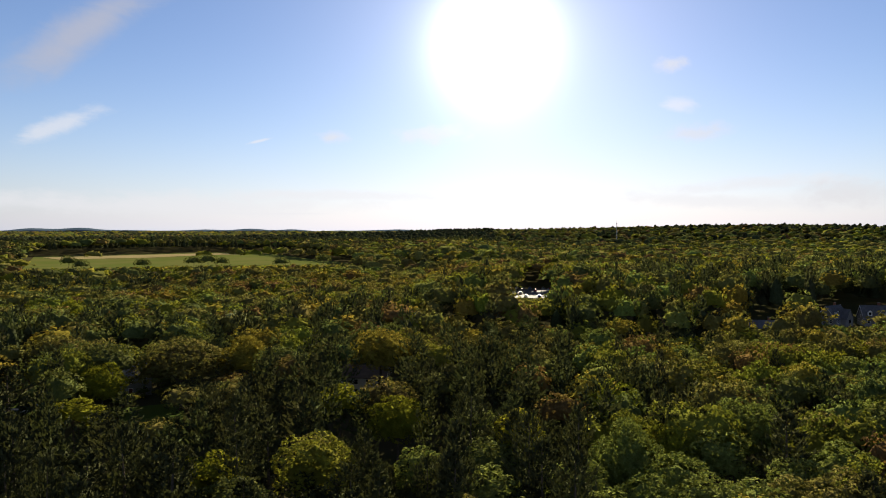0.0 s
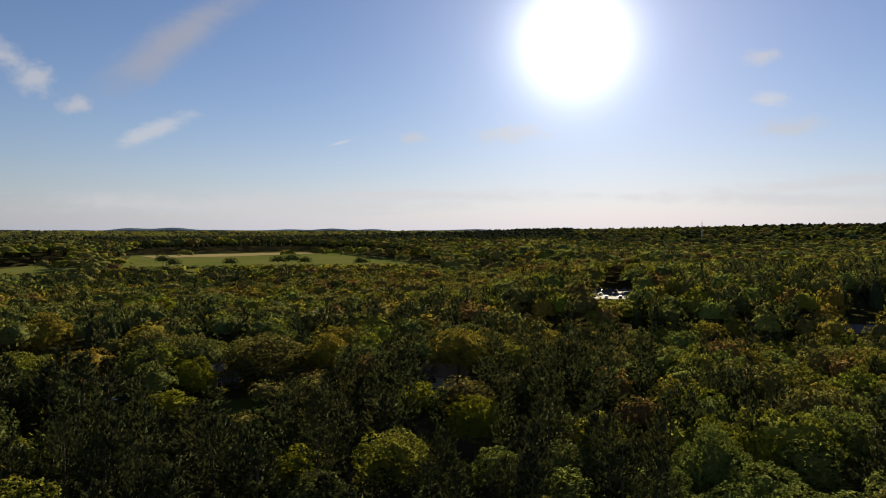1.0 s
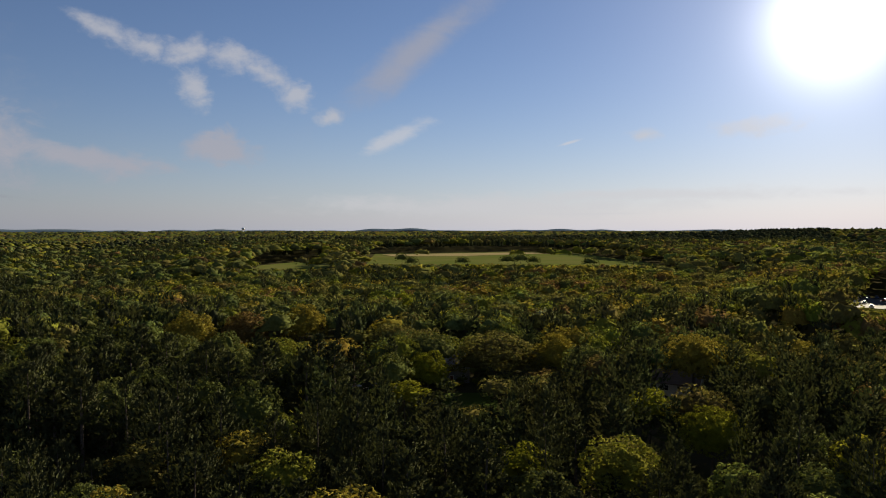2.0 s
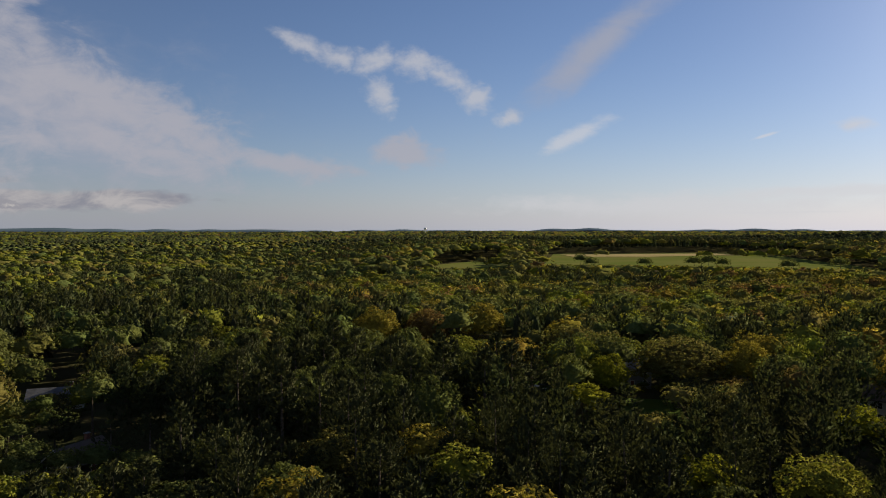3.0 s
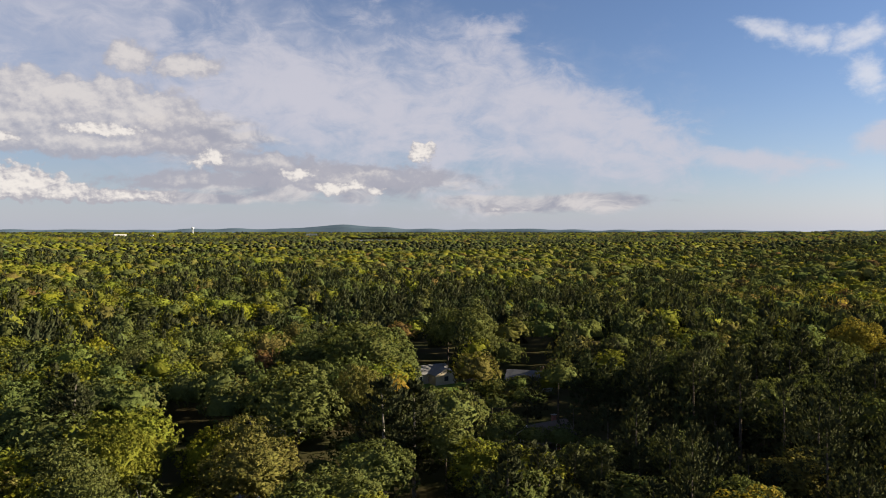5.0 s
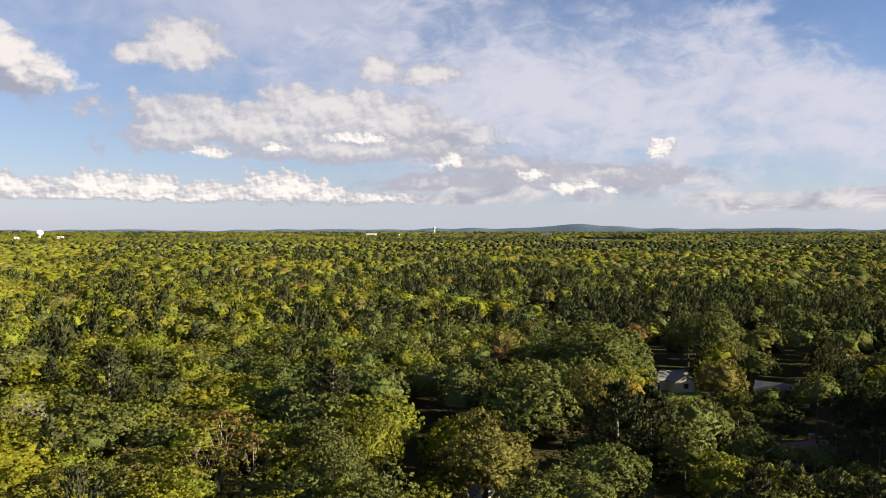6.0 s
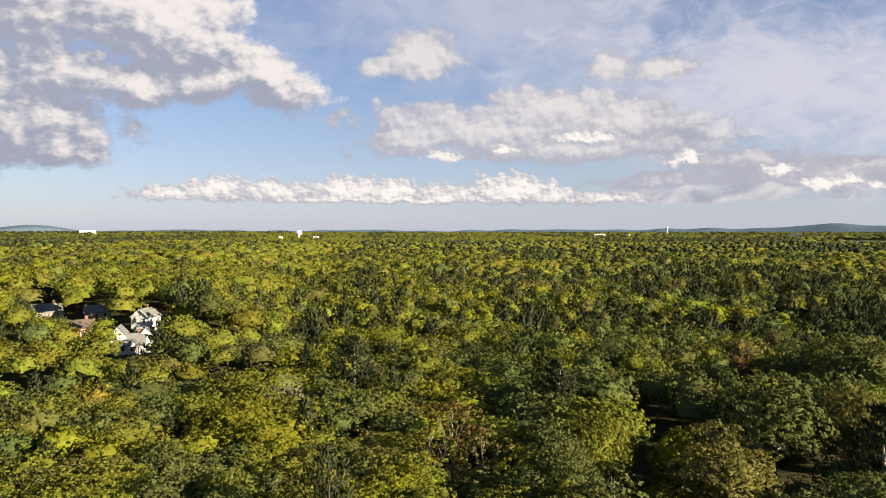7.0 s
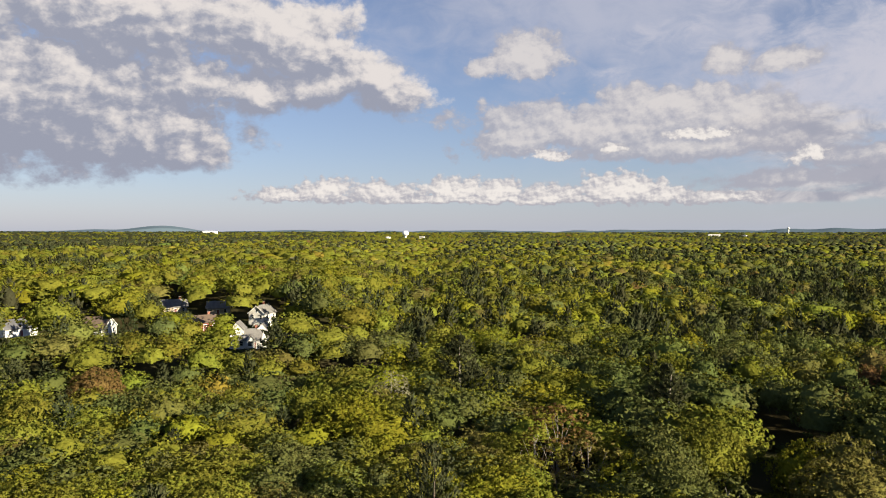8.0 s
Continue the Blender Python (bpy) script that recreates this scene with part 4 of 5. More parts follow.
def forest(name, label, rng, forms, x, y, high, wide, tint, form_high=20.0, form_wide=5.0):
    """Many trees as one object; each takes one of the forms, turned and scaled."""
    pick = rng.integers(0, len(forms), len(x))
    z = land(x, y) - 0.2
    turn = rng.uniform(0, 6.28, len(x))
    vs, fs, ts, bs, base = [], [], [], [], 0
    for k, (v, f, bough) in enumerate(forms):
        i = np.where(pick == k)[0]
        if not len(i):
            continue
        c, s = np.cos(turn[i])[:, None], np.sin(turn[i])[:, None]
        sw, sh = (wide[i] / form_wide)[:, None], (high[i] / form_high)[:, None]
        p = np.stack([(v[:, 0] * c - v[:, 1] * s) * sw + x[i][:, None], (v[:, 0] * s + v[:, 1] * c) * sw + y[i][:, None], v[:, 2] * sh + z[i][:, None]], 2)
        vs.append(p.reshape(-1, 3))
        fs.append((f[None] + (np.arange(len(i)) * len(v))[:, None, None]).reshape(-1, 3) + base)
        bs.append(np.stack([bough[:, 0] * c - bough[:, 1] * s, bough[:, 0] * s + bough[:, 1] * c, np.broadcast_to(bough[:, 2], (len(i), len(v)))], 2).reshape(-1, 3))
        ts.append(np.repeat(tint[i], len(v), 0))
        base += len(i) * len(v)
    me = quick_mesh(name, np.concatenate(vs), np.concatenate(fs), np.concatenate(bs), LEAF_FAR, np.concatenate(ts))
    return tagged(new(name, me), label, "forest", kind="stuff")


def tone_rgb(rng, index, pine):
    table = np.array([TONES[k][0] for k in TONE_NAMES])
    rgb = np.where(pine[:, None], np.array(TONES["pine"][0]), table[index])
    return rgb * rng.uniform(0.9, 1.1, (len(index), 1)) * rng.uniform(0.94, 1.06, (len(index), 3))


def young(az, d):
    """The wood on one side is younger and lower."""
    return 1 - 0.22 * smooth(98, 108, az) * (1 - smooth(170, 230, d))


def plant_all():
    rng = np.random.default_rng(21)
    # nearest belt: every tree on its own
    x, y = sites(rng, 58, 116, 5.9)
    pine = rng.uniform(size=len(x)) < pine_share(x, y)
    tone, cap = choose_tones(rng, x, y), height_cap(x, y)
    for k in range(len(x)):
        az, d = float(heading(x[k], y[k])), float(np.hypot(x[k], y[k]))
        if pine[k]:
            if rng.uniform() < 0.86:
                high = min(rng.uniform(13, 22.5), cap[k])
                tree("pine", az, d, high, rng.uniform(3.8, 5.6) * min(1, high / 13), "pine", rng=rng)
        else:
            kind = "sparse" if rng.uniform() < 0.07 else "maple" if rng.uniform() < 0.75 else "oak"
            wide = rng.uniform(3.9, 5.4) if kind != "oak" else rng.uniform(4.9, 6.6)
            high = min((17.4 + rng.uniform(-1.9, 2.0) * (0.5 if az > 97 else 1.0)) * young(az, d), cap[k])
            tree(kind, az, d, high, wide * min(1, high / 12), TONE_NAMES[tone[k]], rng=rng)
    print("single trees", len(x), int(pine.sum()))
    # young growth that fills the gaps of the lower wood
    x, y = sites(rng, 58, 116, 7.4, 97.0)
    high = np.minimum(rng.uniform(12.2, 14.4, len(x)), height_cap(x, y))
    forest("young_wood", "close-grown young maples in bright spring leaf", rng, [KINDS[kk][3] for kk in KINDS if kk[:2] == ("maple", "near")], x, y, high,
           rng.uniform(3.8, 5.0, len(x)) * np.clip(high / 12, 0.4, 1), tone_rgb(rng, choose_tones(rng, x, y), np.zeros(len(x), bool)), 20.0, 4.1)
    # behind them, up to 225 m
    x, y = sites(rng, 116, 225, 7.2)
    pine = rng.uniform(size=len(x)) < pine_share(x, y)
    tone = choose_tones(rng, x, y)
    rgb = tone_rgb(rng, tone, pine)
    high, wide = np.minimum((rng.uniform(16, 19.5, len(x)) + pine * rng.uniform(-2, 4.0, len(x))) * young(heading(x, y), np.hypot(x, y)), height_cap(x, y)), np.where(pine, rng.uniform(3.4, 5.2, len(x)), 4.2 + 3.6 * rng.uniform(size=len(x)) ** 2.2)
    wide = wide * np.clip(high / 12, 0.4, 1)
    broad = wide > 5.4
    for kind, who, fw, fh in (("pine", pine, 4.6, 22.0), ("oak", ~pine & broad, 7.0, 20.0), ("maple", ~pine & ~broad, 5.0, 20.0)):
        forms = [KINDS[kk][3] for kk in KINDS if kk[0] == kind and kk[1] == "mid"]
        forest("pine_wood" if kind == "pine" else "broadleaf_wood", "dense evening-lit wood of %s" % ("dark pines" if kind == "pine" else "mixed broadleaf trees in spring leaf"),
               rng, forms, x[who], y[who], high[who], wide[who], rgb[who], fh, fw)
    print("mid trees", len(x))
    for level, near, far, gap in (("middle", 225, 480, 8.8), ("far", 480, 820, 10.5), ("dim", 820, 1150, 12.5)):
        x, y = sites(rng, near, far, gap)
        pine = rng.uniform(size=len(x)) < pine_share(x, y)
        rgb = tone_rgb(rng, choose_tones(rng, x, y), pine)
        high = np.minimum(rng.uniform(15.8, 19.8, len(x)) + pine * 2.0 + 2.6 * drift(x, y, 3.0), height_cap(x, y))
        wide = np.where(pine, rng.uniform(3.8, 5.6, len(x)), gap * (0.52 + 0.34 * rng.uniform(size=len(x)) ** 1.8))
        wide = wide * np.clip(high / 12, 0.4, 1)
        for kind, who in (("pine", pine), ("broad", ~pine)):
            forest("pine_wood" if kind == "pine" else "broadleaf_wood", "wood of %s stretching into the distance" % ("dark pines" if kind == "pine" else "green and olive broadleaf trees"),
                   rng, small_forms(rng, kind, level, 8), x[who], y[who], high[who], wide[who], rgb[who])
        print(level, len(x))
    for near, far, gap, two in ((1150, 1900, 16.5, True), (1900, 3000, 21, False), (3000, 4800, 36, False)):
        x, y = sites(rng, near, far, gap)
        pine = rng.uniform(size=len(x)) < pine_share(x, y)
        rgb = tone_rgb(rng, choose_tones(rng, x, y), pine)
        forms = [dome(rng, 20, 5, 0.5, 4 if two else 5, two) for _ in range(10)]
        high, wide = np.minimum(rng.uniform(12, 20, len(x)) + pine * 3, height_cap(x, y)), gap * rng.uniform(0.55, 0.95, len(x)) * np.where(pine, 0.7, 1)
        forest("distant_wood", "far unbroken woods out to the horizon", rng, forms, x, y, high, wide, rgb)
        print("distant", near, len(x))


def plant_undergrowth():
    """Bushes and saplings on the open ground of yards and low growth."""
    rng = np.random.default_rng(5)
    g = np.arange(-262, 262, 3.1)
    x, y = [q.ravel() for q in np.meshgrid(g, g)]
    x, y = x + rng.uniform(-1.4, 1.4, len(x)), y + rng.uniform(-1.4, 1.4, len(y))
    a, d = heading(x, y), np.hypot(x, y)
    k = (d > 60) & (d < 262) & (a > -36) & (a < 154)
    x, y = x[k], y[k]
    cap = height_cap(x, y)
    low = cap < 7
    yard = np.zeros(len(x), bool)
    for cx, cy, r in LOTS:
        away = np.hypot(x - cx, y - cy)
        yard |= (away < r) & (away > 0.72 * r)
        low &= away > 0.72 * r
    lots = LOTS[:]
    LOTS.clear()
    free = ~is_open(x, y)
    LOTS.extend(lots)
    k = (low | yard) & free & (rng.uniform(size=len(x)) < 0.8)
    x, y, cap = x[k], y[k], cap[k]
    rgb = tone_rgb(rng, np.where(rng.uniform(size=len(x)) < 0.7, 1, 0), np.zeros(len(x), bool))
    forms = [broad_crown(rng, 20, 5, 44, 1.2, 7, 0.0, 0.0, (7, 4), 0.8, 4, 1.3)[:3] for _ in range(6)]
    high = np.minimum(rng.uniform(1.6, 4.4, len(x)), np.maximum(cap, 0.8))
    forest("undergrowth", "low bushes and saplings in the yards and clearings", rng, forms, x, y, high, rng.uniform(1.4, 2.6, len(x)), rgb)
    print("bushes", len(x))


plant_all()
plant_undergrowth()


# ---------------------------------------------------------------- houses
def part(name, bm, mat, parent, label=""):
    me = bpy.data.meshes.new(name)
    bmesh.ops.recalc_face_normals(bm, faces=bm.faces[:])
    bm.to_mesh(me)
    bm.free()
    me.materials.append(mat)
    ob = new(name, me)
    ob.parent = parent
    return tagged(ob, label) if label else ob


def box(bm, x0, x1, y0, y1, z0, z1):
    bmesh.ops.create_cube(bm, size=1, matrix=Matrix.LocRotScale(((x0 + x1) / 2, (y0 + y1) / 2, (z0 + z1) / 2), None, (abs(x1 - x0), abs(y1 - y0), abs(z1 - z0))))
    return bm


def boxed(*size):
    return box(bmesh.new(), *size)


def gable_body(w, dp, eave, ridge):
    """Walls with gable ends, the ridge along x."""
    bm = bmesh.new()
    prof = [(-dp / 2, 0), (dp / 2, 0), (dp / 2, eave), (0, ridge), (-dp / 2, eave)]
    a = [bm.verts.new((-w / 2, y, z)) for y, z in prof]
    b = [bm.verts.new((w / 2, y, z)) for y, z in prof]
    bm.faces.new(a)
    bm.faces.new(b[::-1])
    for k in range(5):
        bm.faces.new((a[k], a[(k + 1) % 5], b[(k + 1) % 5], b[k]))
    return bm


def roof_slab(w, dp, eave, ridge, side, over=0.45, thick=0.18):
    bm = bmesh.new()
    run, rise = dp / 2, ridge - eave
    ye, ze = side * (run + over), eave - rise / run * over
    pts = [(0, ridge + 0.02), (ye, ze + 0.02), (ye, ze + 0.02 + thick), (0, ridge + 0.02 + thick)]
    a = [bm.verts.new((-w / 2 - over, y, z)) for y, z in pts]
    b = [bm.verts.new((w / 2 + over, y, z)) for y, z in pts]
    bm.faces.new(a)
    bm.faces.new(b[::-1])
    for k in range(4):
        bm.faces.new((a[k], a[(k + 1) % 4], b[(k + 1) % 4], b[k]))
    return bm


def add_window(parent, x, y, z, w, h, axis="y", sign=-1):
    """Frame standing proud of the wall, with a pane inside it and a glazing bar."""
    bm = bmesh.new()
    t = 0.09
    lo, hi = (y - 0.02, y + sign * 0.07) if axis == "y" else (x - 0.02, x + sign * 0.07)
    for u0, u1, z0, z1 in ((-w / 2 - t, -w / 2, z - t, z + h + t), (w / 2, w / 2 + t, z - t, z + h + t), (-w / 2, w / 2, z - t, z), (-w / 2, w / 2, z + h, z + h + t),
                           (-w / 2, w / 2, z + h / 2 - 0.03, z + h / 2 + 0.03)):
        if axis == "y":
            box(bm, x + u0, x + u1, min(lo, hi), max(lo, hi), z0, z1)
        else:
            box(bm, min(lo, hi), max(lo, hi), y + u0, y + u1, z0, z1)
    win = part("window", bm, TRIM_WHITE, parent)
    if axis == "y":
        part("pane", boxed(x - w / 2, x + w / 2, y - 0.02, y + sign * 0.03, z, z + h), GLASS, win)
    else:
        part("pane", boxed(x - 0.02, x + sign * 0.03, y - w / 2, y + w / 2, z, z + h), GLASS, win)


def house(az, d, turn, w, dp, storeys, siding, shingle, label, rise=2.6, wings=(), dormers=0, chimney=True, door=True, base=0.0):
    """A timber house with its ridge along its own x; turn: degrees its front (-y) is turned from facing the camera's spot."""
    x, y = spot(az, d)
    root = new("house")
    root.matrix_world = pose(x, y, float(land(x, y)) + base, 0, 0, az + turn)
    eave = 2.7 * storeys + 0.35
    ridge = eave + rise
    part("wall", gable_body(w, dp, eave, ridge), siding, root)
    for side in (-1, 1):
        part("roof", roof_slab(w, dp, eave, ridge, side), shingle, root)
    for sx in (-1, 1):
        bm = bmesh.new()
        for side in (-1, 1):
            a = math.atan2(rise, dp / 2)
            ln = math.hypot(rise, dp / 2) + 0.5
            m = Matrix.Translation((sx * (w / 2 + 0.46), side * dp / 4, (eave + ridge) / 2 - 0.02)) @ Matrix.Rotation(-side * a, 4, "X") @ Matrix.Diagonal((0.05, ln, 0.24, 1))
            bmesh.ops.create_cube(bm, size=1, matrix=m)
        part("bargeboard", bm, TRIM_WHITE, root)
    n = max(2, int(w / 2.8))
    for s in range(storeys):
        for k in range(n):
            wx = -w / 2 + w * (k + 0.5) / n
            if door and s == 0 and k == n // 2:
                dr = part("door", boxed(wx - 0.48, wx + 0.48, -dp / 2 - 0.06, -dp / 2 + 0.02, 0.25, 2.3), DOOR_PAINT, root)
                part("door_frame", box(box(box(bmesh.new(), wx - 0.6, wx - 0.48, -dp / 2 - 0.09, -dp / 2, 0.2, 2.42), wx + 0.48, wx + 0.6, -dp / 2 - 0.09, -dp / 2, 0.2, 2.42),
                                       wx - 0.48, wx + 0.48, -dp / 2 - 0.09, -dp / 2, 2.3, 2.42), TRIM_WHITE, dr)
                continue
            add_window(root, wx, -dp / 2, 0.35 + 2.7 * s + 0.75, 0.95, 1.35)
        for side in (-1, 1):
            for k in range(2):
                add_window(root, side * w / 2, -dp / 4 + k * dp / 2, 0.35 + 2.7 * s + 0.75, 0.9, 1.3, "x", side)
    for side in (-1, 1):
        add_window(root, side * w / 2, 0, eave + 0.3, 0.7, 0.9, "x", side)
    if chimney:
        ch = part("chimney", boxed(w * 0.22, w * 0.22 + 0.9, 0.5, 1.2, eave, ridge + 1.1), BRICK, root)
        part("chimney_cap", boxed(w * 0.22 - 0.08, w * 0.22 + 0.98, 0.42, 1.28, ridge + 1.1, ridge + 1.22), SHINGLE_PALE, ch)
    for k in range(dormers):
        dx = -w / 2 + w * (k + 0.5) / dormers
        dm = new("dormer")
        dm.parent = root
        dm.matrix_basis = Matrix.Translation((dx, -dp / 4 - 0.15, eave + 1.0)) @ Matrix.Rotation(radians(90), 4, "Z")
        part("dormer_wall", gable_body(dp * 0.32, 1.5, 1.5, 2.25), TRIM_WHITE, dm)
        part("dormer_roof", joined_roof(dp * 0.32, 1.5, 1.5, 2.25), shingle, dm)
        add_dormer_window(dm, dp * 0.32)
    for wx, wy, ww, wd, wst, wrise, wturn, wsid in wings:
        wr = new("wing")
        wr.parent = root
        wr.matrix_basis = pose(wx, wy, 0, 0, 0, wturn)
        e2 = 2.7 * wst + 0.3
        part("wing_wall", gable_body(ww, wd, e2, e2 + wrise), wsid, wr)
        part("wing_roof", joined_roof(ww, wd, e2, e2 + wrise), shingle, wr)
        bm = bmesh.new()
        part("wing_window", box(bm, ww / 2 - 0.02, ww / 2 + 0.05, -0.7, 0.7, 1.1, 2.5), GLASS, wr)
        part("wing_window", box(bmesh.new(), -ww / 2 - 0.05, -ww / 2 + 0.02, -0.7, 0.7, 1.1, 2.5), GLASS, wr)
    return tagged(root, label, "house", "houses")


def joined_roof(w, dp, eave, ridge):
    bm = roof_slab(w, dp, eave, ridge, -1, 0.25, 0.12)
    other = roof_slab(w, dp, eave, ridge, 1, 0.25, 0.12)
    me = bpy.data.meshes.new("half")
    other.to_mesh(me)
    other.free()
    bm.from_mesh(me)
    bpy.data.meshes.remove(me)
    return bm


def add_dormer_window(dm, w):
    part("dormer_window", boxed(-w / 2 - 0.05, -w / 2 + 0.02, -0.42, 0.42, 0.25, 1.3), GLASS, dm)


house(23.6, 222, 8, 11, 7.5, 2, SIDING_GREY, SHINGLE_PALE, "grey two-storey house with a pale shingle roof among trees")
house(6.2, 204, -12, 13, 8, 2, SIDING_WHITE, SHINGLE_BROWN, "white two-storey house with a dark brown roof, half hidden by trees")
house(-28.4, 320, 62, 10, 7.5, 1, SIDING_GREY, SHINGLE_GREY, "grey shingled house with steep gables and white windows", 4.4, [(1.0, -3.0, 6, 5, 1, 3.4, 90, SIDING_GREY)], 2)
house(-30.8, 325, 20, 8.5, 7.5, 1, SIDING_GREY, SHINGLE_GREY, "steep gabled grey house with white dormers beside a drive", 4.6, [(2.4, -3.0, 6, 4.6, 1, 3.4, 90, SIDING_WHITE)], 2)
house(-23.8, 284, 12, 11, 8, 1, SIDING_TAN, SHINGLE_GREY, "low house with a broad grey roof behind pines", 2.2)
house(74.9, 222, 30, 15, 8, 1, SIDING_TAN, SHINGLE_PALE, "low ranch house with pale roof and white gable trim", 1.7, [(3.5, -4.5, 7, 7.5, 1, 1.7, 90, SIDING_TAN)], chimney=False)
house(66.4, 214, -8, 13, 7.5, 1, SIDING_WHITE, SHINGLE_GREY, "white house with a dark roof at the edge of a lawn", 2.0)
house(65.1, 153, 40, 10, 7.5, 1, SIDING_DARK, SHINGLE_BROWN, "dark brown house with dark gable roof in deep shade", 2.8)
house(67.6, 139, -35, 9, 7, 1, SIDING_DARK, SHINGLE_BROWN, "small dark house in deep shade under trees", 2.4)
house(62.4, 134, 30, 9, 7, 1, SIDING_DARK, SHINGLE_BROWN, "small dark house with white gable trim in deep shade", 2.4)
house(89.8, 122, 50, 9, 7, 1, SIDING_WHITE, SHINGLE_PALE, "white house with a pale roof under tall oaks", 2.4)
house(86.2, 164, -20, 12, 7, 1, SIDING_WHITE, SHINGLE_GREY, "white house half hidden behind a great oak", 2.2, chimney=False)
house(133.0, 226, -8, 7.6, 5.6, 1, SIDING_WHITE, SHINGLE_PALE, "bright white house with grey roof and cross gables", 2.6,
      [(-3.4, 1.2, 6.0, 4.2, 2, 2.2, 90, SIDING_WHITE), (4.0, 2.2, 5, 3.0, 2, 1.6, 90, SIDING_WHITE), (0.9, -2.4, 2.6, 2.2, 1, 1.2, 90, SIDING_WHITE)])
house(132.0, 272, 60, 8, 6.5, 2, SIDING_WHITE, SHINGLE_PALE, "white house glimpsed between trees", 2.6)
house(138.4, 332, 10, 10, 7, 1, SIDING_TAN, SHINGLE_PALE, "house with a pale roof in the woods", 2.8)
house(135.2, 322, -6, 9, 8, 1, SIDING_TAN, SHINGLE_PALE, "long low house with a grey-green roof", 2.4)
house(136.4, 272, 14, 9, 8, 1, SIDING_RED, SHINGLE_BROWN, "red-brown house with a low roof among trees", 2.2)
house(148.5, 282, 20, 10, 7, 1, SIDING_WHITE, SHINGLE_GREY, "white house with dark grey roof at the wood's edge", 2.6)
house(143.5, 272, -35, 9, 7, 1, SIDING_WHITE, SHINGLE_BROWN, "white gabled house with brown roof among trees", 3.0)


# ---------------------------------------------------------------- far landmarks
def water_tower(az, d, high, r):
    x, y = spot(az, d)
    root = new("water_tower")
    root.matrix_world = pose(x, y, float(land(x, y)))
    bm = bmesh.new()
    bmesh.ops.create_uvsphere(bm, u_segments=24, v_segments=14, radius=r, matrix=Matrix.Translation((0, 0, high - r * 0.8)) @ Matrix.Diagonal((1, 1, 0.8, 1)))
    for f in bm.faces:
        f.smooth = True
    part("tank", bm, TANK_WHITE, root)
    bm = bmesh.new()
    bmesh.ops.create_cone(bm, cap_ends=True, segments=20, radius1=r * 0.45, radius2=r * 0.32, depth=high - r, matrix=Matrix.Translation((0, 0, (high - r) / 2)))
    part("stem", bm, TANK_WHITE, root)
    bm = bmesh.new()
    bmesh.ops.create_cone(bm, cap_ends=True, segments=20, radius1=r * 1.02, radius2=r * 1.02, depth=0.4, matrix=Matrix.Translation((0, 0, high - r * 0.8)))
    part("walkway", bm, STEEL, root)
    return tagged(root, "white water tower rising over the far woods", "water tower")


water_tower(120.9, 2600, 40, 12)
water_tower(92.4, 3900, 46, 7)
water_tower(39.6, 3600, 40, 8)


def radio_mast(az, d, high):
    """Three-legged lattice mast."""
    x, y = spot(az, d)
    root = new("radio_mast")
    root.matrix_world = pose(x, y, float(land(x, y)))
    legs = [(math.cos(k * 2.094) * 0.8, math.sin(k * 2.094) * 0.8) for k in range(3)]
    for lx, ly in legs:
        part("leg", boxed(lx - 0.12, lx + 0.12, ly - 0.12, ly + 0.12, 0, high), STEEL, root)
    for k in range(int(high / 3)):
        verts, faces = [], []
        for i in range(3):
            a, b = legs[i], legs[(i + 1) % 3]
            tube(verts, faces, (*a, 3 * k), (*b, 3 * k + 3), 0.06, 0.06, 4)
        ob = mesh_object("brace", verts, faces, STEEL, root)
    part("antenna", boxed(-0.15, 0.15, -0.15, 0.15, high - 0.1, high + 5), TANK_WHITE, root)
    return tagged(root, "slender steel radio mast above the wooded ridge", "mast")


radio_mast(-13.5, 1300, 42)


def far_building(az, d, w, dp, high, turn, label):
    x, y = spot(az, d)
    root = new("commercial_building")
    root.matrix_world = pose(x, y, float(land(x, y)), 0, 0, az + turn)
    part("wall", boxed(-w / 2, w / 2, -dp / 2, dp / 2, 0, high), SIDING_WHITE, root)
    part("roof", boxed(-w / 2 - 0.3, w / 2 + 0.3, -dp / 2 - 0.3, dp / 2 + 0.3, high, high + 0.8), TRIM_WHITE, root)
    for k in range(int(w / 6)):
        for s in range(int(high / 5)):
            part("window", boxed(-w / 2 + 6 * k + 1.5, -w / 2 + 6 * k + 4.5, -dp / 2 - 0.08, -dp / 2 + 0.1, 5 * s + 1.5, 5 * s + 3.5), GLASS, root)
    return tagged(root, label, "building")


far_building(97.4, 3100, 46, 20, 21, 12, "white commercial block far off in the woods")
far_building(95.4, 3000, 26, 18, 20, -8, "small white commercial block far off in the woods")
far_building(135.8, 3700, 70, 25, 24, 5, "long white hall at the foot of a far hill")
far_building(122.3, 2450, 14, 12, 19, 20, "white building near the water tower")
far_building(119.6, 2500, 16, 12, 20, -15, "pale building near the water tower")
far_building(83.6, 2750, 40, 18, 22, 0, "white lakeside building far off")


# ---------------------------------------------------------------- cars
PAINTS = [paint("paint_white", (0.75, 0.75, 0.74)), paint("paint_silver", (0.45, 0.46, 0.47)), paint("paint_dark", (0.03, 0.035, 0.05)),
          paint("paint_red", (0.3, 0.03, 0.025)), paint("paint_blue", (0.05, 0.09, 0.22))]
RUBBER = surface("rubber", (0.025, 0.025, 0.025), (0.04, 0.04, 0.04), 3.0, 0.85, 0.2)


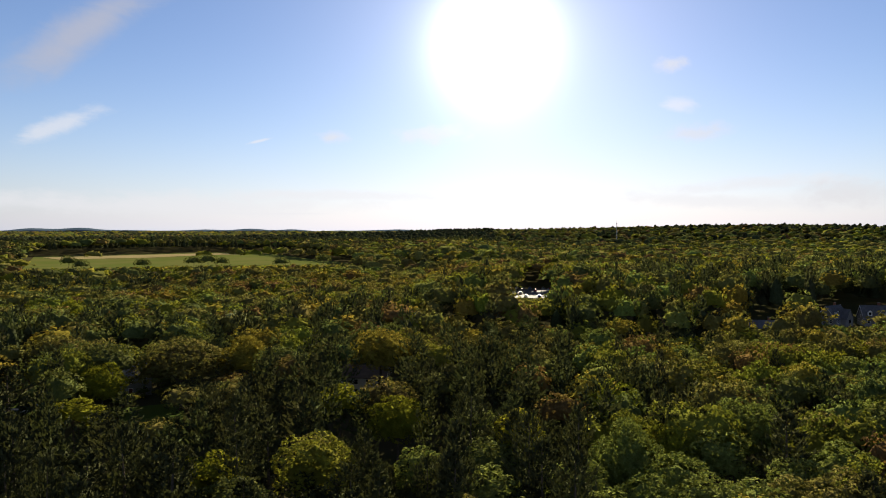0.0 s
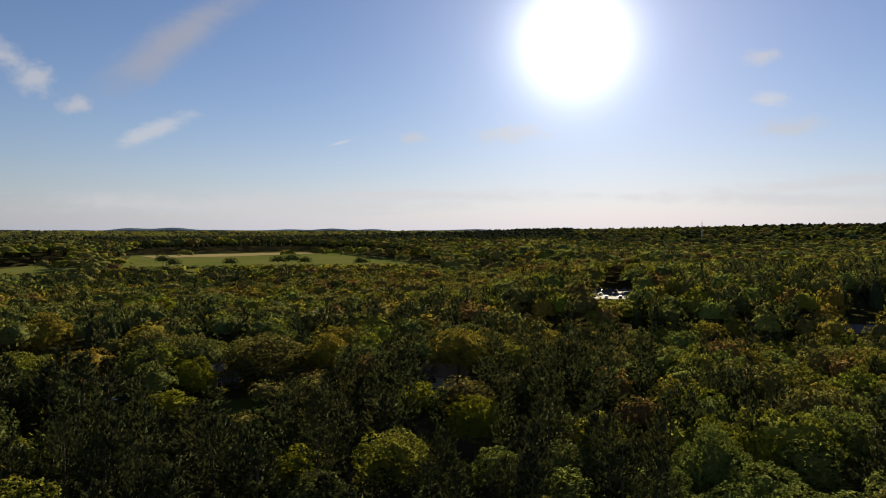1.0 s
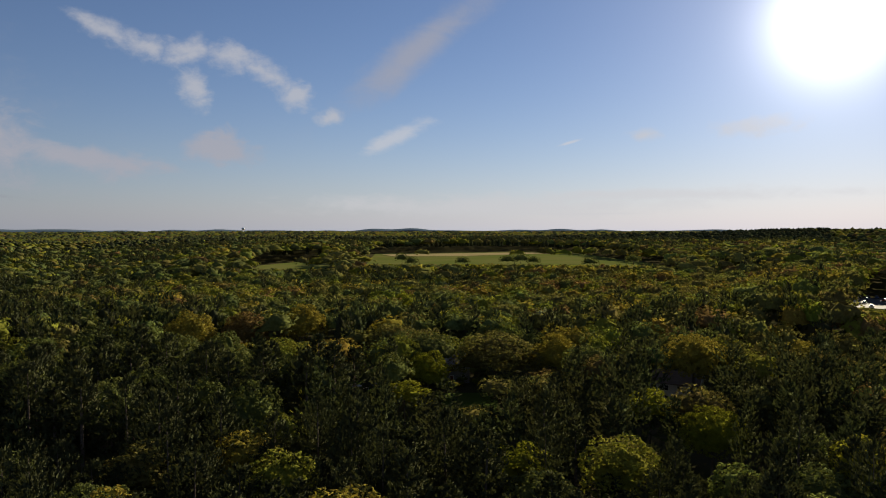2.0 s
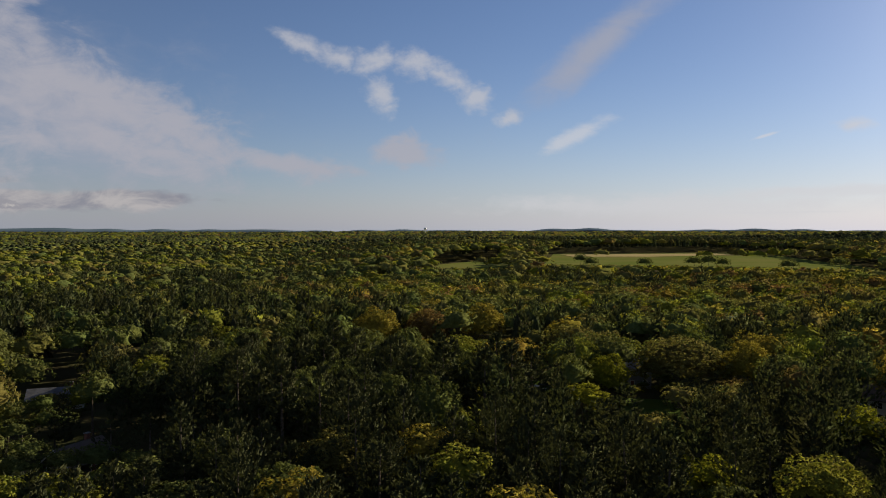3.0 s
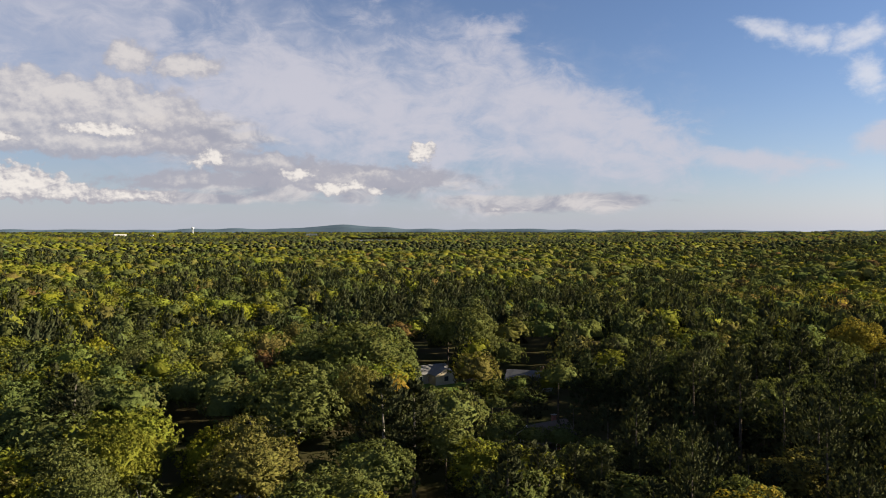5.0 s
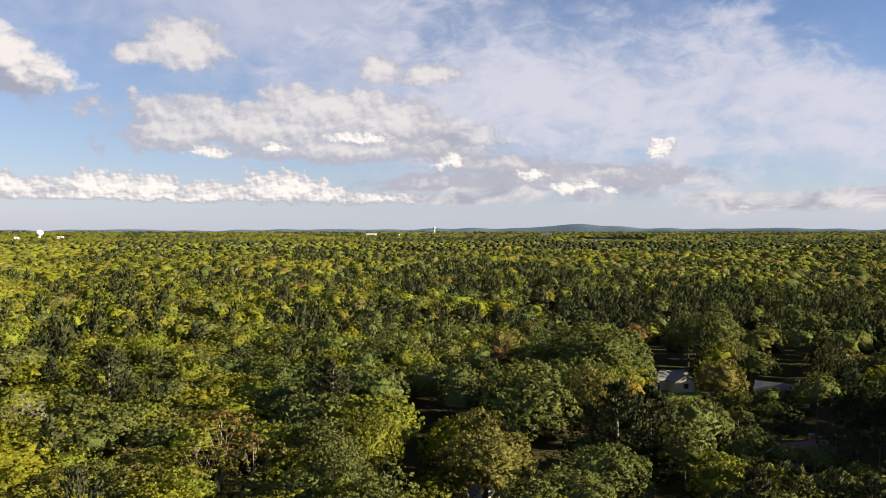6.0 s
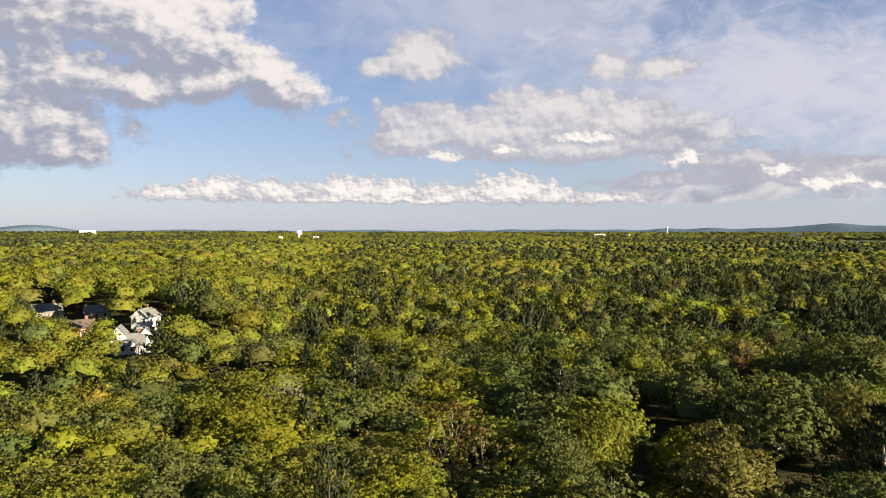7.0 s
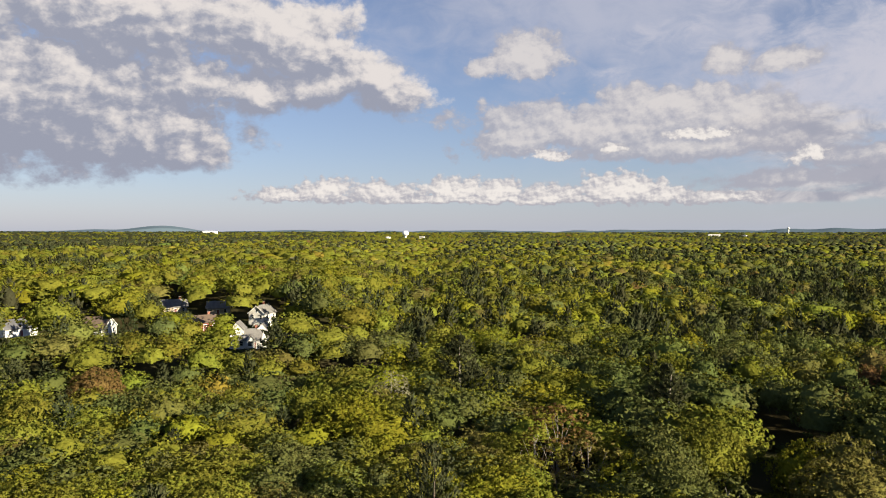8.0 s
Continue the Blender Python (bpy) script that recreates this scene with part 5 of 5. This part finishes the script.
def car(x, y, turn, coat, label):
    root = new("car")
    root.matrix_world = pose(x, y, float(land(x, y)) + 0.1, 0, 0, turn)
    bm = bmesh.new()
    side = [(-2.2, 0.35), (2.2, 0.35), (2.25, 0.7), (2.1, 0.88), (1.1, 0.98), (-1.9, 1.0), (-2.25, 0.9)]
    a = [bm.verts.new((u, -0.88, z)) for u, z in side]
    b = [bm.verts.new((u, 0.88, z)) for u, z in side]
    bm.faces.new(a)
    bm.faces.new(b[::-1])
    for k in range(len(side)):
        bm.faces.new((a[k], a[(k + 1) % len(side)], b[(k + 1) % len(side)], b[k]))
    bmesh.ops.bevel(bm, geom=bm.edges[:], offset=0.06, segments=2, affect="EDGES")
    part("body", bm, coat, root)
    bm = bmesh.new()
    side = [(-1.95, 0.98), (1.05, 0.98), (0.45, 1.42), (-1.45, 1.42)]
    a = [bm.verts.new((u, -0.78 + 0.12 * (z > 1.2), z)) for u, z in side]
    b = [bm.verts.new((u, 0.78 - 0.12 * (z > 1.2), z)) for u, z in side]
    bm.faces.new(a)
    bm.faces.new(b[::-1])
    for k in range(4):
        bm.faces.new((a[k], a[(k + 1) % 4], b[(k + 1) % 4], b[k]))
    part("windows", bm, GLASS, root)
    part("car_roof", box(bmesh.new(), -1.4, 0.4, -0.66, 0.66, 1.41, 1.48), coat, root)
    for u in (-1.35, 1.35):
        for w in (-0.82, 0.82):
            bm = bmesh.new()
            bmesh.ops.create_cone(bm, cap_ends=True, segments=14, radius1=0.33, radius2=0.33, depth=0.22, matrix=Matrix.Translation((u, w, 0.33)) @ Matrix.Rotation(radians(90), 4, "X"))
            wh = part("wheel", bm, RUBBER, root)
            bm = bmesh.new()
            bmesh.ops.create_cone(bm, cap_ends=True, segments=10, radius1=0.2, radius2=0.2, depth=0.26, matrix=Matrix.Translation((u, w, 0.33)) @ Matrix.Rotation(radians(90), 4, "X"))
            part("rim", bm, STEEL, wh)
    return tagged(root, label, "car", "parked cars")


CAR_LABELS = ["white car parked on asphalt", "silver car parked on asphalt", "dark car parked on asphalt", "red car parked on asphalt", "blue car parked on asphalt"]
_r = random.Random(3)
for row, d in enumerate((398, 416, 434, 450)):
    for k in range(8):
        if _r.random() < 0.7:
            cx, cy = spot(-5.0 - 0.52 * k - 0.1 * row, d)
            i = _r.choice((0, 0, 1, 1, 2, 2, 3, 4))
            car(cx, cy, 90 - 6 + _r.uniform(-3, 3), PAINTS[i], CAR_LABELS[i])
for az, d, i, turn in ((30.6, 209, 0, 40), (31.2, 212, 1, 60), (30.0, 215, 2, 20), (-28.6, 286, 1, 80), (-30.4, 284, 2, 95)):
    car(*spot(az, d), turn, PAINTS[i], "%s car parked by a house" % ("white", "silver", "dark")[i])
